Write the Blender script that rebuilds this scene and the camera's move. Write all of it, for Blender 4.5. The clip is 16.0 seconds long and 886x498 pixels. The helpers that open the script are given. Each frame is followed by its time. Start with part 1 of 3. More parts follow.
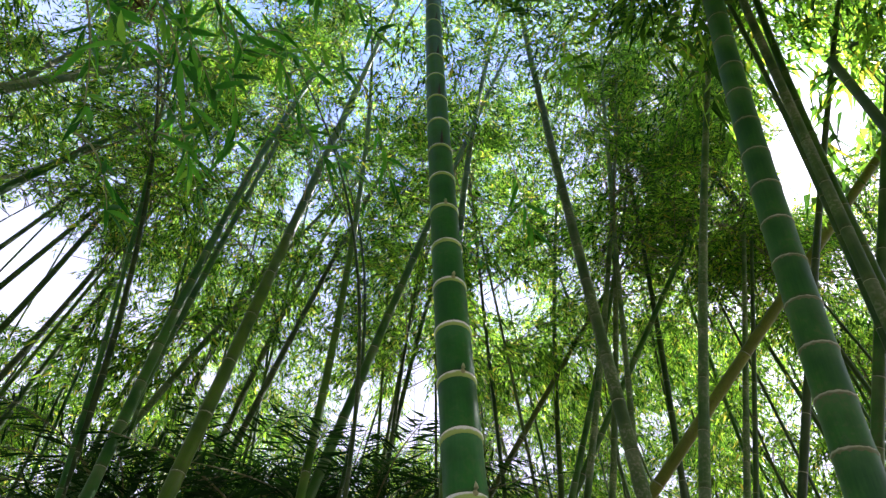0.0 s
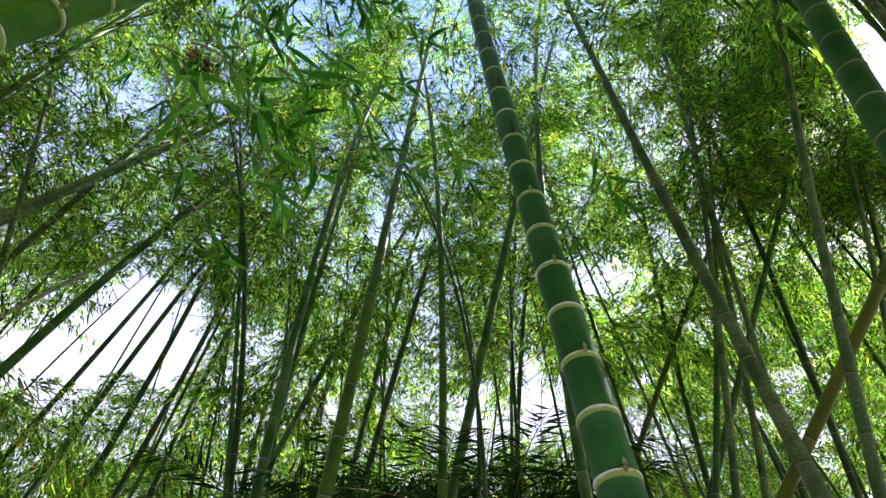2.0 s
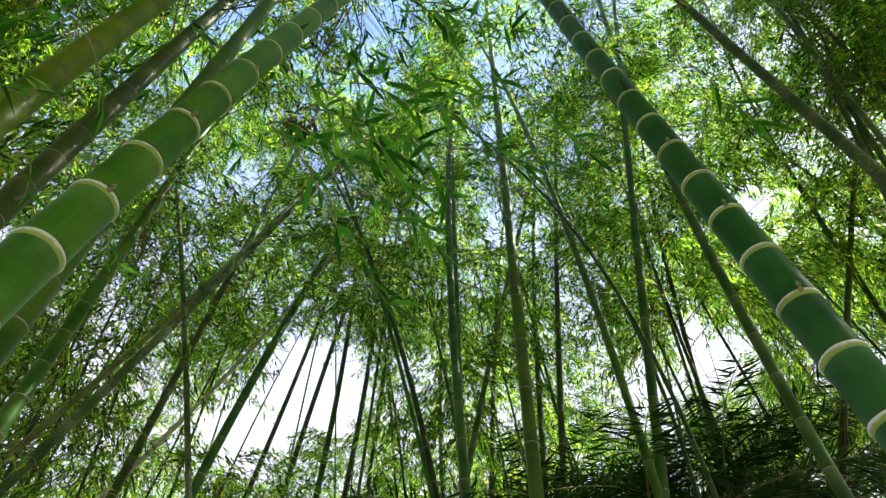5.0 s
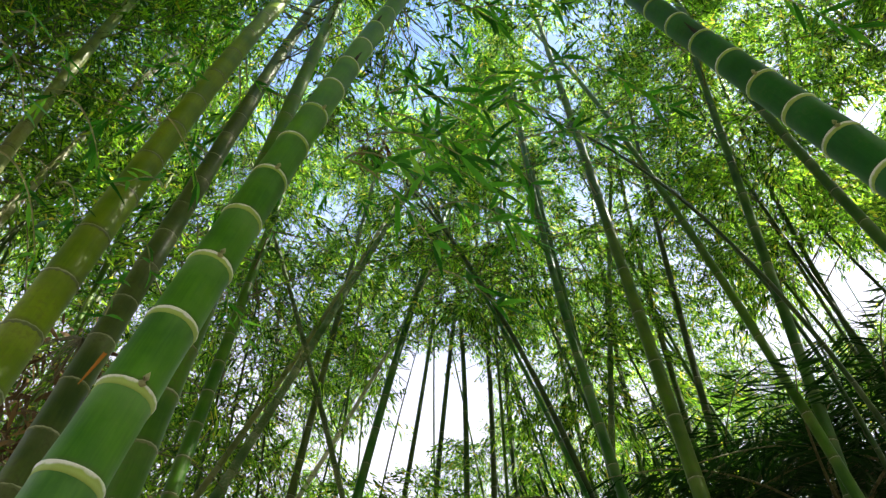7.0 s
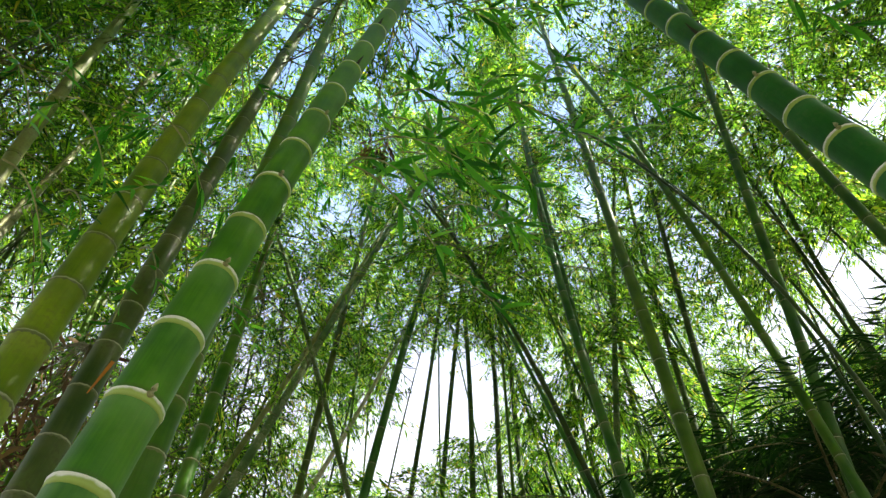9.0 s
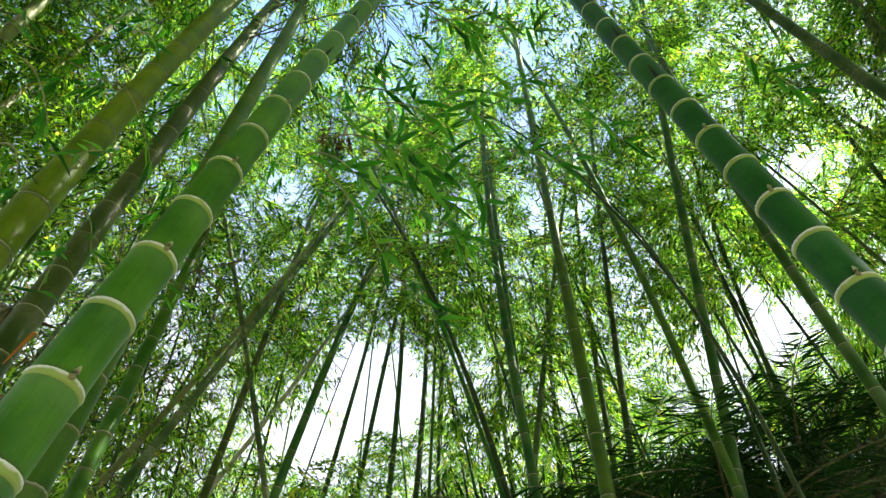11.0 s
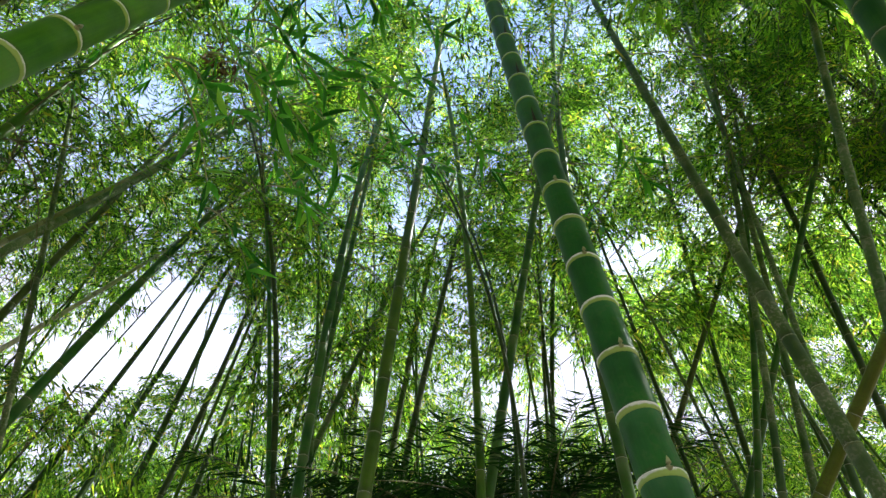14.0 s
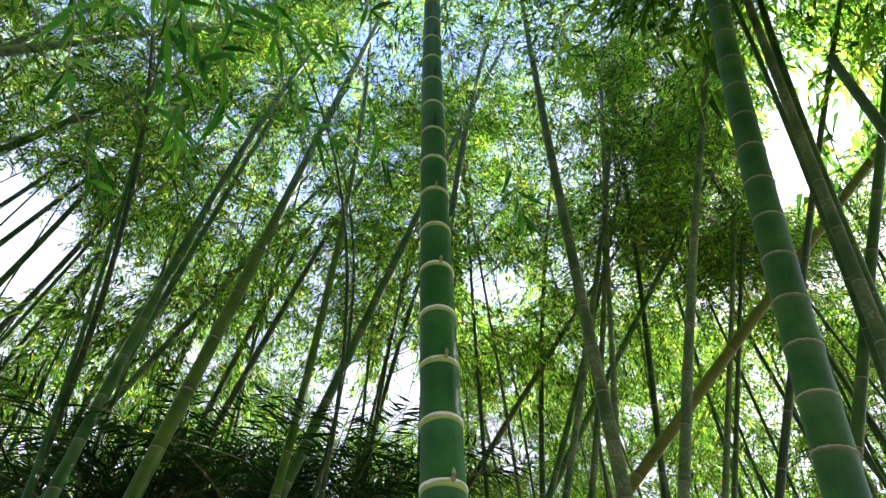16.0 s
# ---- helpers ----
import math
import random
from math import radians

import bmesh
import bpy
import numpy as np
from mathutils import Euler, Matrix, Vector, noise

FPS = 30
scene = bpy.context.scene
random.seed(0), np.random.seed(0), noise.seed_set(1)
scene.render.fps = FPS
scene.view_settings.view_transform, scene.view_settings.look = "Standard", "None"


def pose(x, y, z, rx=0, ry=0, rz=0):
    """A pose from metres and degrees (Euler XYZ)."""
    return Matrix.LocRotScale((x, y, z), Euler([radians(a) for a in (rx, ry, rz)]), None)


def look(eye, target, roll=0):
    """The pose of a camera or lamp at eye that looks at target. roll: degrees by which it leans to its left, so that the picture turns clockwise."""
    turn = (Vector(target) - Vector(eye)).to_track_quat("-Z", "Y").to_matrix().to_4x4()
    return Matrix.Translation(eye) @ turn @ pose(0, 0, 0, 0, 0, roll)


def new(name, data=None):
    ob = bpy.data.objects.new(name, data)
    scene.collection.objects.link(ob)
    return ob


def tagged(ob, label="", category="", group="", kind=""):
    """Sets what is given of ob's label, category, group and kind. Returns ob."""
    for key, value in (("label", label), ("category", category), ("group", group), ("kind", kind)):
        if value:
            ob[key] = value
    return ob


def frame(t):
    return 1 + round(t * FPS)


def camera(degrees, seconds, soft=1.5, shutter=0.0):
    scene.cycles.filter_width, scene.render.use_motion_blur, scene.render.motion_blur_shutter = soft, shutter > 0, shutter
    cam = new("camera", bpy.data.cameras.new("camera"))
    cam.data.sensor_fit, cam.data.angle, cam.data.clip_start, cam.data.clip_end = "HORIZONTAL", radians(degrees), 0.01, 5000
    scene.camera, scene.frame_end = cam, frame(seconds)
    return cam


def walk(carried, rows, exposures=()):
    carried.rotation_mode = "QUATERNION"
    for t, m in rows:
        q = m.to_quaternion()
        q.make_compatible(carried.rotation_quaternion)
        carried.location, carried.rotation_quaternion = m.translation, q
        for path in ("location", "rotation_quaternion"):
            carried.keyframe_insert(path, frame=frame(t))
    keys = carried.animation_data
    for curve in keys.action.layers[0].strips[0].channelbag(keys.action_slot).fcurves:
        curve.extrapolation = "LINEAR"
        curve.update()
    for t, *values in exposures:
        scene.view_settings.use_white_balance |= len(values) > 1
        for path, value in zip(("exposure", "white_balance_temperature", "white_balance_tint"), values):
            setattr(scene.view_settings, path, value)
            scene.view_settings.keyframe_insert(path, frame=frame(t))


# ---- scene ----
# ---- the camera and its way ----
cam = camera(71.6, 16.0, soft=1.4)
PATH = [
    (0.0, 0.000, 0.000, 1.500, 142.00, 0.02, -0.01),
    (0.5, -0.009, 0.012, 1.494, 142.13, 0.17, 3.46),
    (1.0, -0.017, 0.017, 1.487, 142.23, 0.26, 7.07),
    (1.5, -0.025, 0.016, 1.482, 142.28, 0.54, 10.51),
    (2.0, -0.045, 0.011, 1.478, 142.35, 0.74, 13.64),
    (2.5, -0.066, 0.011, 1.477, 142.41, 0.71, 16.30),
    (3.0, -0.089, 0.008, 1.479, 142.51, 1.02, 18.76),
    (5.5, -0.204, -0.044, 1.534, 142.96, 3.02, 37.54),
    (6.0, -0.207, -0.046, 1.539, 143.14, 3.31, 41.77),
    (6.5, -0.206, -0.044, 1.541, 143.32, 3.32, 45.49),
    (7.0, -0.205, -0.047, 1.543, 143.52, 3.27, 48.50),
    (7.5, -0.203, -0.051, 1.544, 143.58, 3.28, 49.84),
    (8.0, -0.195, -0.051, 1.543, 143.55, 3.34, 50.03),
    (10.5, -0.154, -0.099, 1.557, 142.55, 3.08, 43.61),
    (11.0, -0.136, -0.105, 1.556, 142.23, 2.98, 40.51),
    (11.5, -0.121, -0.094, 1.552, 141.96, 2.86, 37.58),
    (12.0, -0.106, -0.078, 1.545, 141.69, 2.56, 34.38),
    (12.5, -0.087, -0.061, 1.539, 141.43, 2.21, 30.78),
    (13.0, -0.068, -0.042, 1.532, 141.21, 1.78, 26.75),
    (13.5, -0.057, -0.021, 1.530, 141.05, 1.30, 22.34),
    (14.0, -0.045, -0.016, 1.529, 140.87, 0.83, 17.47),
    (14.5, -0.030, -0.009, 1.529, 140.73, 0.32, 12.24),
    (15.0, -0.017, 0.003, 1.526, 140.70, -0.17, 6.90),
    (15.5, 0.002, 0.017, 1.521, 140.74, -0.65, 2.01),
    (16.0, 0.014, 0.026, 1.517, 140.77, -0.76, -2.19),
]
walk(cam, [(t, pose(x, y, z, rx, ry, rz)) for t, x, y, z, rx, ry, rz in PATH], exposures=[(0.0, 1.84, 5800, 26), (3.0, 1.86, 6000, 18), (8.0, 1.97, 6450, 10), (11.0, 2.2, 6350, 4), (12.0, 2.13, 6300, 6), (14.0, 1.91, 6100, 12), (16.0, 2.06, 5750, 23)])

# ---- sky and sun ----
SUN_AZ, SUN_EL = 47.5, 48.2          # degrees clockwise from +y, degrees above the horizon
world = bpy.data.worlds.new("sky")
scene.world = world
world.use_nodes = True
wn, wl = world.node_tree.nodes, world.node_tree.links
sky = wn.new("ShaderNodeTexSky")
sky.sky_type, sky.sun_disc = "NISHITA", False
sky.sun_elevation, sky.sun_rotation = radians(SUN_EL), radians(SUN_AZ)
sky.air_density, sky.dust_density = 1.0, 1.6
wn["Background"].inputs["Strength"].default_value = 0.085
haze = wn.new("ShaderNodeMix")          # thin bright haze over the blue
haze.data_type = "RGBA"
haze.inputs[0].default_value = 0.65
up = wn.new("ShaderNodeSeparateXYZ")
wl.new(wn.new("ShaderNodeTexCoord").outputs["Generated"], up.inputs[0])
veil = wn.new("ShaderNodeValToRGB")     # whiter low down, bluer overhead
veil.color_ramp.elements.new(0.5)
for e, (p, c) in zip(veil.color_ramp.elements, ((0.6, (0.96, 0.9, 0.98, 1)), (0.77, (0.62, 0.7, 1.0, 1)), (0.96, (0.24, 0.42, 0.9, 1)))):
    e.position, e.color = p, c
wl.new(up.outputs[2], veil.inputs[0])
lift = wn.new("ShaderNodeMix")
lift.data_type, lift.blend_type = "RGBA", "MULTIPLY"
lift.inputs[0].default_value = 1.0
lift.inputs[7].default_value = (6.5, 6.5, 6.5, 1)
wl.new(veil.outputs[0], lift.inputs[6])
wl.new(lift.outputs[2], haze.inputs[7])
wl.new(sky.outputs[0], haze.inputs[6])
wl.new(haze.outputs[2], wn["Background"].inputs["Color"])
sun_data = bpy.data.lights.new("sun", "SUN")
sun_data.energy, sun_data.angle, sun_data.color = 5.0, radians(0.53), (1.0, 0.93, 0.8)
sun = new("sun", sun_data)
sun_dir = Vector((math.sin(radians(SUN_AZ)) * math.cos(radians(SUN_EL)), math.cos(radians(SUN_AZ)) * math.cos(radians(SUN_EL)), math.sin(radians(SUN_EL))))
sun.matrix_world = look(sun_dir * 50, (0, 0, 0))


# ---- materials ----
def nodes_of(name):
    m = bpy.data.materials.new(name)
    m.use_nodes = True
    return m, m.node_tree.nodes, m.node_tree.links, m.node_tree.nodes["Principled BSDF"]


def ramp(n, l, source, stops):
    r = n.new("ShaderNodeValToRGB")
    while len(r.color_ramp.elements) < len(stops):
        r.color_ramp.elements.new(0.5)
    for e, (p, c) in zip(r.color_ramp.elements, stops):
        e.position, e.color = p, (*c, 1)
    l.new(source, r.inputs[0])
    return r.outputs[0]


def mixed(n, l, fac, a, b, how="MIX"):
    m = n.new("ShaderNodeMix")
    m.data_type, m.blend_type = "RGBA", how
    for sock, v in ((m.inputs[0], fac), (m.inputs[6], a), (m.inputs[7], b)):
        if hasattr(v, "is_linked"):
            l.new(v, sock)
        elif isinstance(v, tuple):
            sock.default_value = (*v, 1)
        else:
            sock.default_value = v
    return m.outputs[2]


def math_node(n, l, op, a, b=0.0):
    m = n.new("ShaderNodeMath")
    m.operation = op
    for sock, v in zip(m.inputs, (a, b)):
        if hasattr(v, "is_linked"):
            l.new(v, sock)
        else:
            sock.default_value = v
    return m.outputs[0]


def culm_material(name, deep, light, bloom, stain, stain_amount, rough=0.42):
    """Bamboo skin. UV: u turns round the stem in metres, v runs up it, its fraction being the way from node to node."""
    m, n, l, b = nodes_of(name)
    uv = n.new("ShaderNodeUVMap")
    xyz = n.new("ShaderNodeSeparateXYZ")
    l.new(uv.outputs[0], xyz.inputs[0])
    frac = math_node(n, l, "FRACT", xyz.outputs[1])
    geo = n.new("ShaderNodeTexCoord")
    streak_map = n.new("ShaderNodeMapping")
    streak_map.inputs["Scale"].default_value = (160, 1.6, 1)
    l.new(uv.outputs[0], streak_map.inputs[0])
    streak = n.new("ShaderNodeTexNoise")
    streak.inputs["Scale"].default_value, streak.inputs["Detail"].default_value = 1.0, 4
    l.new(streak_map.outputs[0], streak.inputs["Vector"])
    patch = n.new("ShaderNodeTexNoise")
    patch.inputs["Scale"].default_value, patch.inputs["Detail"].default_value = 5.0, 6
    l.new(geo.outputs["Object"], patch.inputs["Vector"])
    both = math_node(n, l, "ADD", math_node(n, l, "MULTIPLY", streak.outputs[0], 0.2), math_node(n, l, "MULTIPLY", patch.outputs[0], 0.8))
    skin = ramp(n, l, both, [(0.36, deep), (0.66, light)])
    info = n.new("ShaderNodeObjectInfo")
    hue = n.new("ShaderNodeHueSaturation")
    l.new(math_node(n, l, "ADD", math_node(n, l, "MULTIPLY", info.outputs["Random"], 0.03), 0.487), hue.inputs["Hue"])
    l.new(math_node(n, l, "ADD", math_node(n, l, "MULTIPLY", info.outputs["Random"], 0.3), 0.85), hue.inputs["Value"])
    l.new(skin, hue.inputs["Color"])
    # waxy bloom below each node, and a thin dark scar right above it
    wax = ramp(n, l, frac, [(0.0, (0, 0, 0)), (0.55, (0, 0, 0)), (0.97, (1, 1, 1)), (1.0, (1, 1, 1))])
    fleck = n.new("ShaderNodeTexNoise")
    fleck.inputs["Scale"].default_value, fleck.inputs["Detail"].default_value = 60.0, 5
    l.new(geo.outputs["Object"], fleck.inputs["Vector"])
    wax_amount = math_node(n, l, "MULTIPLY", math_node(n, l, "MULTIPLY", wax, ramp(n, l, patch.outputs[0], [(0.35, (0.1, 0.1, 0.1)), (0.65, (1, 1, 1))])), 0.45)
    colour = mixed(n, l, wax_amount, hue.outputs[0], bloom)
    scar = ramp(n, l, frac, [(0.0, (1, 1, 1)), (0.045, (1, 1, 1)), (0.09, (0, 0, 0)), (1.0, (0, 0, 0))])
    colour = mixed(n, l, math_node(n, l, "MULTIPLY", scar, 0.35), colour, (0.07, 0.07, 0.025))
    blot = math_node(n, l, "MULTIPLY", ramp(n, l, fleck.outputs[0], [(0.5, (0, 0, 0)), (0.62, (1, 1, 1))]), ramp(n, l, patch.outputs[0], [(0.42, (0, 0, 0)), (0.6, (1, 1, 1))]))
    colour = mixed(n, l, math_node(n, l, "MULTIPLY", blot, stain_amount), colour, stain)
    l.new(colour, b.inputs["Base Color"])
    l.new(math_node(n, l, "ADD", math_node(n, l, "MULTIPLY", patch.outputs[0], 0.3), rough - 0.12), b.inputs["Roughness"])
    b.inputs["Specular IOR Level"].default_value = 0.3
    bump = n.new("ShaderNodeBump")
    bump.inputs["Strength"].default_value, bump.inputs["Distance"].default_value = 0.12, 0.002
    l.new(both, bump.inputs["Height"])
    l.new(bump.outputs[0], b.inputs["Normal"])
    return m


SKIN = {
    "emerald": culm_material("green_culm", (0.005, 0.075, 0.01), (0.02, 0.185, 0.018), (0.085, 0.27, 0.09), (0.2, 0.2, 0.08), 0.1),
    "jade": culm_material("jade_culm", (0.012, 0.085, 0.01), (0.05, 0.19, 0.02), (0.13, 0.25, 0.08), (0.16, 0.14, 0.06), 0.25, 0.45),
    "fresh": culm_material("fresh_green_culm", (0.036, 0.165, 0.007), (0.12, 0.35, 0.014), (0.24, 0.42, 0.16), (0.22, 0.24, 0.08), 0.12),
    "golden": culm_material("golden_green_culm", (0.09, 0.19, 0.004), (0.25, 0.4, 0.008), (0.36, 0.42, 0.07), (0.14, 0.11, 0.03), 0.3),
    "olive": culm_material("olive_culm", (0.034, 0.11, 0.005), (0.105, 0.22, 0.01), (0.22, 0.29, 0.07), (0.12, 0.1, 0.03), 0.3),
    "green": culm_material("mid_green_culm", (0.018, 0.085, 0.008), (0.065, 0.185, 0.02), (0.22, 0.28, 0.12), (0.12, 0.11, 0.04), 0.3),
    "brown": culm_material("brownish_culm", (0.04, 0.07, 0.01), (0.11, 0.14, 0.025), (0.2, 0.21, 0.1), (0.06, 0.05, 0.02), 0.4),
    "dark": culm_material("dark_culm", (0.022, 0.055, 0.012), (0.07, 0.12, 0.026), (0.12, 0.14, 0.08), (0.04, 0.035, 0.015), 0.4),
    "mottled": culm_material("mottled_culm", (0.048, 0.105, 0.026), (0.14, 0.215, 0.065), (0.28, 0.3, 0.18), (0.38, 0.36, 0.24), 0.6, 0.6),
    "orange": culm_material("ochre_culm", (0.1, 0.14, 0.012), (0.19, 0.24, 0.024), (0.27, 0.3, 0.07), (0.1, 0.07, 0.02), 0.4),
    # dry straw skin, its colour lightened further to stand in for sun on it
    "straw": culm_material("sunlit_straw_culm", (0.4, 0.4, 0.25), (0.68, 0.66, 0.5), (0.7, 0.68, 0.55), (0.2, 0.2, 0.08), 0.5, 0.6),
    "pale": culm_material("pale_culm", (0.15, 0.18, 0.05), (0.36, 0.37, 0.14), (0.42, 0.43, 0.28), (0.24, 0.2, 0.1), 0.4),
}


def plain_material(name, dark, light, scale, rough=0.7, detail=5):
    m, n, l, b = nodes_of(name)
    geo = n.new("ShaderNodeTexCoord")
    t = n.new("ShaderNodeTexNoise")
    t.inputs["Scale"].default_value, t.inputs["Detail"].default_value = scale, detail
    l.new(geo.outputs["Object"], t.inputs["Vector"])
    l.new(ramp(n, l, t.outputs[0], [(0.35, dark), (0.65, light)]), b.inputs["Base Color"])
    b.inputs["Roughness"].default_value = rough
    bump = n.new("ShaderNodeBump")
    bump.inputs["Strength"].default_value, bump.inputs["Distance"].default_value = 0.4, 0.003
    l.new(t.outputs[0], bump.inputs["Height"])
    l.new(bump.outputs[0], b.inputs["Normal"])
    return m


def leaf_material(name, stops, through_colour, through_share, rough=0.42):
    """Thin leaves: each one its own tone, with light passing through."""
    m, n, l, b = nodes_of(name)
    geo = n.new("ShaderNodeNewGeometry")
    info = n.new("ShaderNodeObjectInfo")
    pick = math_node(n, l, "FRACT", math_node(n, l, "ADD", geo.outputs["Random Per Island"], info.outputs["Random"]))
    tone = ramp(n, l, pick, stops)
    l.new(tone, b.inputs["Base Color"])
    b.inputs["Roughness"].default_value = rough
    b.inputs["Specular IOR Level"].default_value = 0.14
    tr = n.new("ShaderNodeBsdfTranslucent")
    l.new(mixed(n, l, 1.0, tone, through_colour, "MULTIPLY"), tr.inputs["Color"])
    mix = n.new("ShaderNodeMixShader")
    mix.inputs[0].default_value = through_share
    l.new(b.outputs[0], mix.inputs[1])
    l.new(tr.outputs[0], mix.inputs[2])
    l.new(mix.outputs[0], n["Material Output"].inputs["Surface"])
    return m


LEAF = leaf_material("bamboo_leaf", [(0.0, (0.012, 0.034, 0.011)), (0.38, (0.035, 0.085, 0.019)), (0.7, (0.102, 0.2, 0.028)), (0.92, (0.225, 0.355, 0.042)), (0.985, (0.3, 0.24, 0.055))], (2.8, 2.95, 1.2), 0.68)
LEAF_NEAR = leaf_material("near_bamboo_leaf", [(0.0, (0.016, 0.08, 0.014)), (0.5, (0.055, 0.22, 0.03)), (0.85, (0.12, 0.34, 0.04)), (1.0, (0.22, 0.4, 0.05))], (2.2, 2.45, 1.1), 0.52, 0.36)
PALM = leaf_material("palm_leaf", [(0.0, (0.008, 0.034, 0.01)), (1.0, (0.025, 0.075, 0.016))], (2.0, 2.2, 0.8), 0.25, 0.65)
DRY = leaf_material("dry_leaf", [(0.0, (0.07, 0.045, 0.025)), (0.7, (0.17, 0.12, 0.065)), (1.0, (0.3, 0.2, 0.08))], (1.2, 1.1, 0.9), 0.2, 0.8)
SHEATH = leaf_material("dry_sheath", [(0.0, (0.5, 0.16, 0.03)), (1.0, (0.6, 0.25, 0.05))], (1.2, 1.1, 0.8), 0.35, 0.6)
def ring_material(name, low, high, rough):
    """Node rings: yellowish below, waxy cream above, with faint stains."""
    m, n, l, b = nodes_of(name)
    geo = n.new("ShaderNodeTexCoord")
    xyz = n.new("ShaderNodeSeparateXYZ")
    l.new(geo.outputs["Object"], xyz.inputs[0])
    t = n.new("ShaderNodeTexNoise")
    t.inputs["Scale"].default_value, t.inputs["Detail"].default_value = 2.2, 6
    l.new(geo.outputs["Object"], t.inputs["Vector"])
    height = math_node(n, l, "ADD", math_node(n, l, "MULTIPLY", xyz.outputs[2], 3.4), math_node(n, l, "MULTIPLY", t.outputs[0], 0.9))
    l.new(ramp(n, l, height, [(0.26, low), (0.5, high)]), b.inputs["Base Color"])
    b.inputs["Roughness"].default_value = rough
    return m


RING = ring_material("node_ring_cream", (0.38, 0.52, 0.09), (0.88, 0.9, 0.76), 0.5)
RING_DULL = ring_material("node_ring_dull", (0.15, 0.18, 0.06), (0.4, 0.42, 0.25), 0.7)
BUD = plain_material("bud_husk", (0.32, 0.34, 0.13), (0.55, 0.54, 0.28), 4, 0.7)
TWIG = plain_material("twig_bark", (0.09, 0.1, 0.03), (0.24, 0.22, 0.09), 30, 0.7)
TWIG_NEAR = plain_material("young_twig", (0.2, 0.22, 0.06), (0.42, 0.4, 0.15), 30, 0.6)
STUB = plain_material("dead_stub", (0.02, 0.017, 0.012), (0.06, 0.05, 0.03), 60, 0.8)
LITTER = plain_material("leaf_litter", (0.06, 0.042, 0.022), (0.17, 0.125, 0.07), 0.9, 0.9, 12)
TRUNK = plain_material("palm_bark", (0.06, 0.05, 0.035), (0.16, 0.13, 0.09), 20, 0.9)


# ---- mesh helpers ----
def mesh_from(name, verts, faces, material, uvs=None, smooth=False):
    """A mesh from arrays: verts (n, 3), faces (m, 3 or 4), uvs per corner (m, 4, 2)."""
    me = bpy.data.meshes.new(name)
    verts, faces = np.asarray(verts, np.float32), np.asarray(faces, np.int32)
    me.vertices.add(len(verts))
    me.vertices.foreach_set("co", verts.ravel())
    me.loops.add(faces.size)
    me.loops.foreach_set("vertex_index", faces.ravel())
    me.polygons.add(len(faces))
    me.polygons.foreach_set("loop_start", np.arange(0, faces.size, faces.shape[1], dtype=np.int32))
    if smooth:
        me.polygons.foreach_set("use_smooth", np.ones(len(faces), bool))
    if uvs is not None:
        layer = me.uv_layers.new(name="UVMap")
        layer.data.foreach_set("uv", np.asarray(uvs, np.float32).ravel())
    me.update(calc_edges=True)
    me.materials.append(material)
    return me


def part(name, me, parent, m=None, label=""):
    """A mesh, made in the world's coordinates (or placed by m), as a part of parent."""
    ob = new(name, me)
    ob.parent = parent
    ob.matrix_parent_inverse = Matrix.Translation(parent.get("foot", (0, 0, 0))).inverted()
    if m is not None:
        ob.matrix_basis = m
    return tagged(ob, label=label)


def thing(name, foot, label, category, group=""):
    ob = new(name)
    ob.location = foot
    ob["foot"] = foot
    ob.empty_display_size = 0.1
    return tagged(ob, label=label, category=category, group=group)


def tube(points, radii, sides=10, vs=None):
    """Arrays of a round tube along points: verts, faces, uvs."""
    p, r = np.asarray(points, float), np.asarray(radii, float)
    d = np.gradient(p, axis=0)
    d /= np.linalg.norm(d, axis=1)[:, None]
    ref = np.where(np.abs(d[:, 2:3]) > 0.9, np.array([[1.0, 0, 0]]), np.array([[0, 0, 1.0]]))
    a = np.cross(d, ref)
    a /= np.linalg.norm(a, axis=1)[:, None]
    b = np.cross(d, a)
    ang = np.arange(sides) / sides * 2 * np.pi
    ringv = a[:, None] * np.cos(ang)[None, :, None] + b[:, None] * np.sin(ang)[None, :, None]
    v = (p[:, None] + ringv * r[:, None, None]).reshape(-1, 3)
    n = len(p)
    i, k = np.meshgrid(np.arange(n - 1), np.arange(sides), indexing="ij")
    k2 = (k + 1) % sides
    f = np.stack([i * sides + k, i * sides + k2, (i + 1) * sides + k2, (i + 1) * sides + k], -1).reshape(-1, 4)
    vs = np.arange(n, dtype=float) if vs is None else np.asarray(vs, float)
    girth = 2 * np.pi * r.mean()
    uv = np.stack([np.stack([k / sides * girth, vs[i]], -1), np.stack([(k + 1) / sides * girth, vs[i]], -1), np.stack([(k + 1) / sides * girth, vs[i + 1]], -1), np.stack([k / sides * girth, vs[i + 1]], -1)], 2).reshape(-1, 4, 2)
    return v, f, uv


def joined(pieces):
    """Several (verts, faces) as one."""
    vs, fs, k = [], [], 0
    for v, f in pieces:
        vs.append(v)
        fs.append(f + k)
        k += len(v)
    return np.concatenate(vs), np.concatenate(fs)


# ---- leaves ----
rng = np.random.default_rng(7)


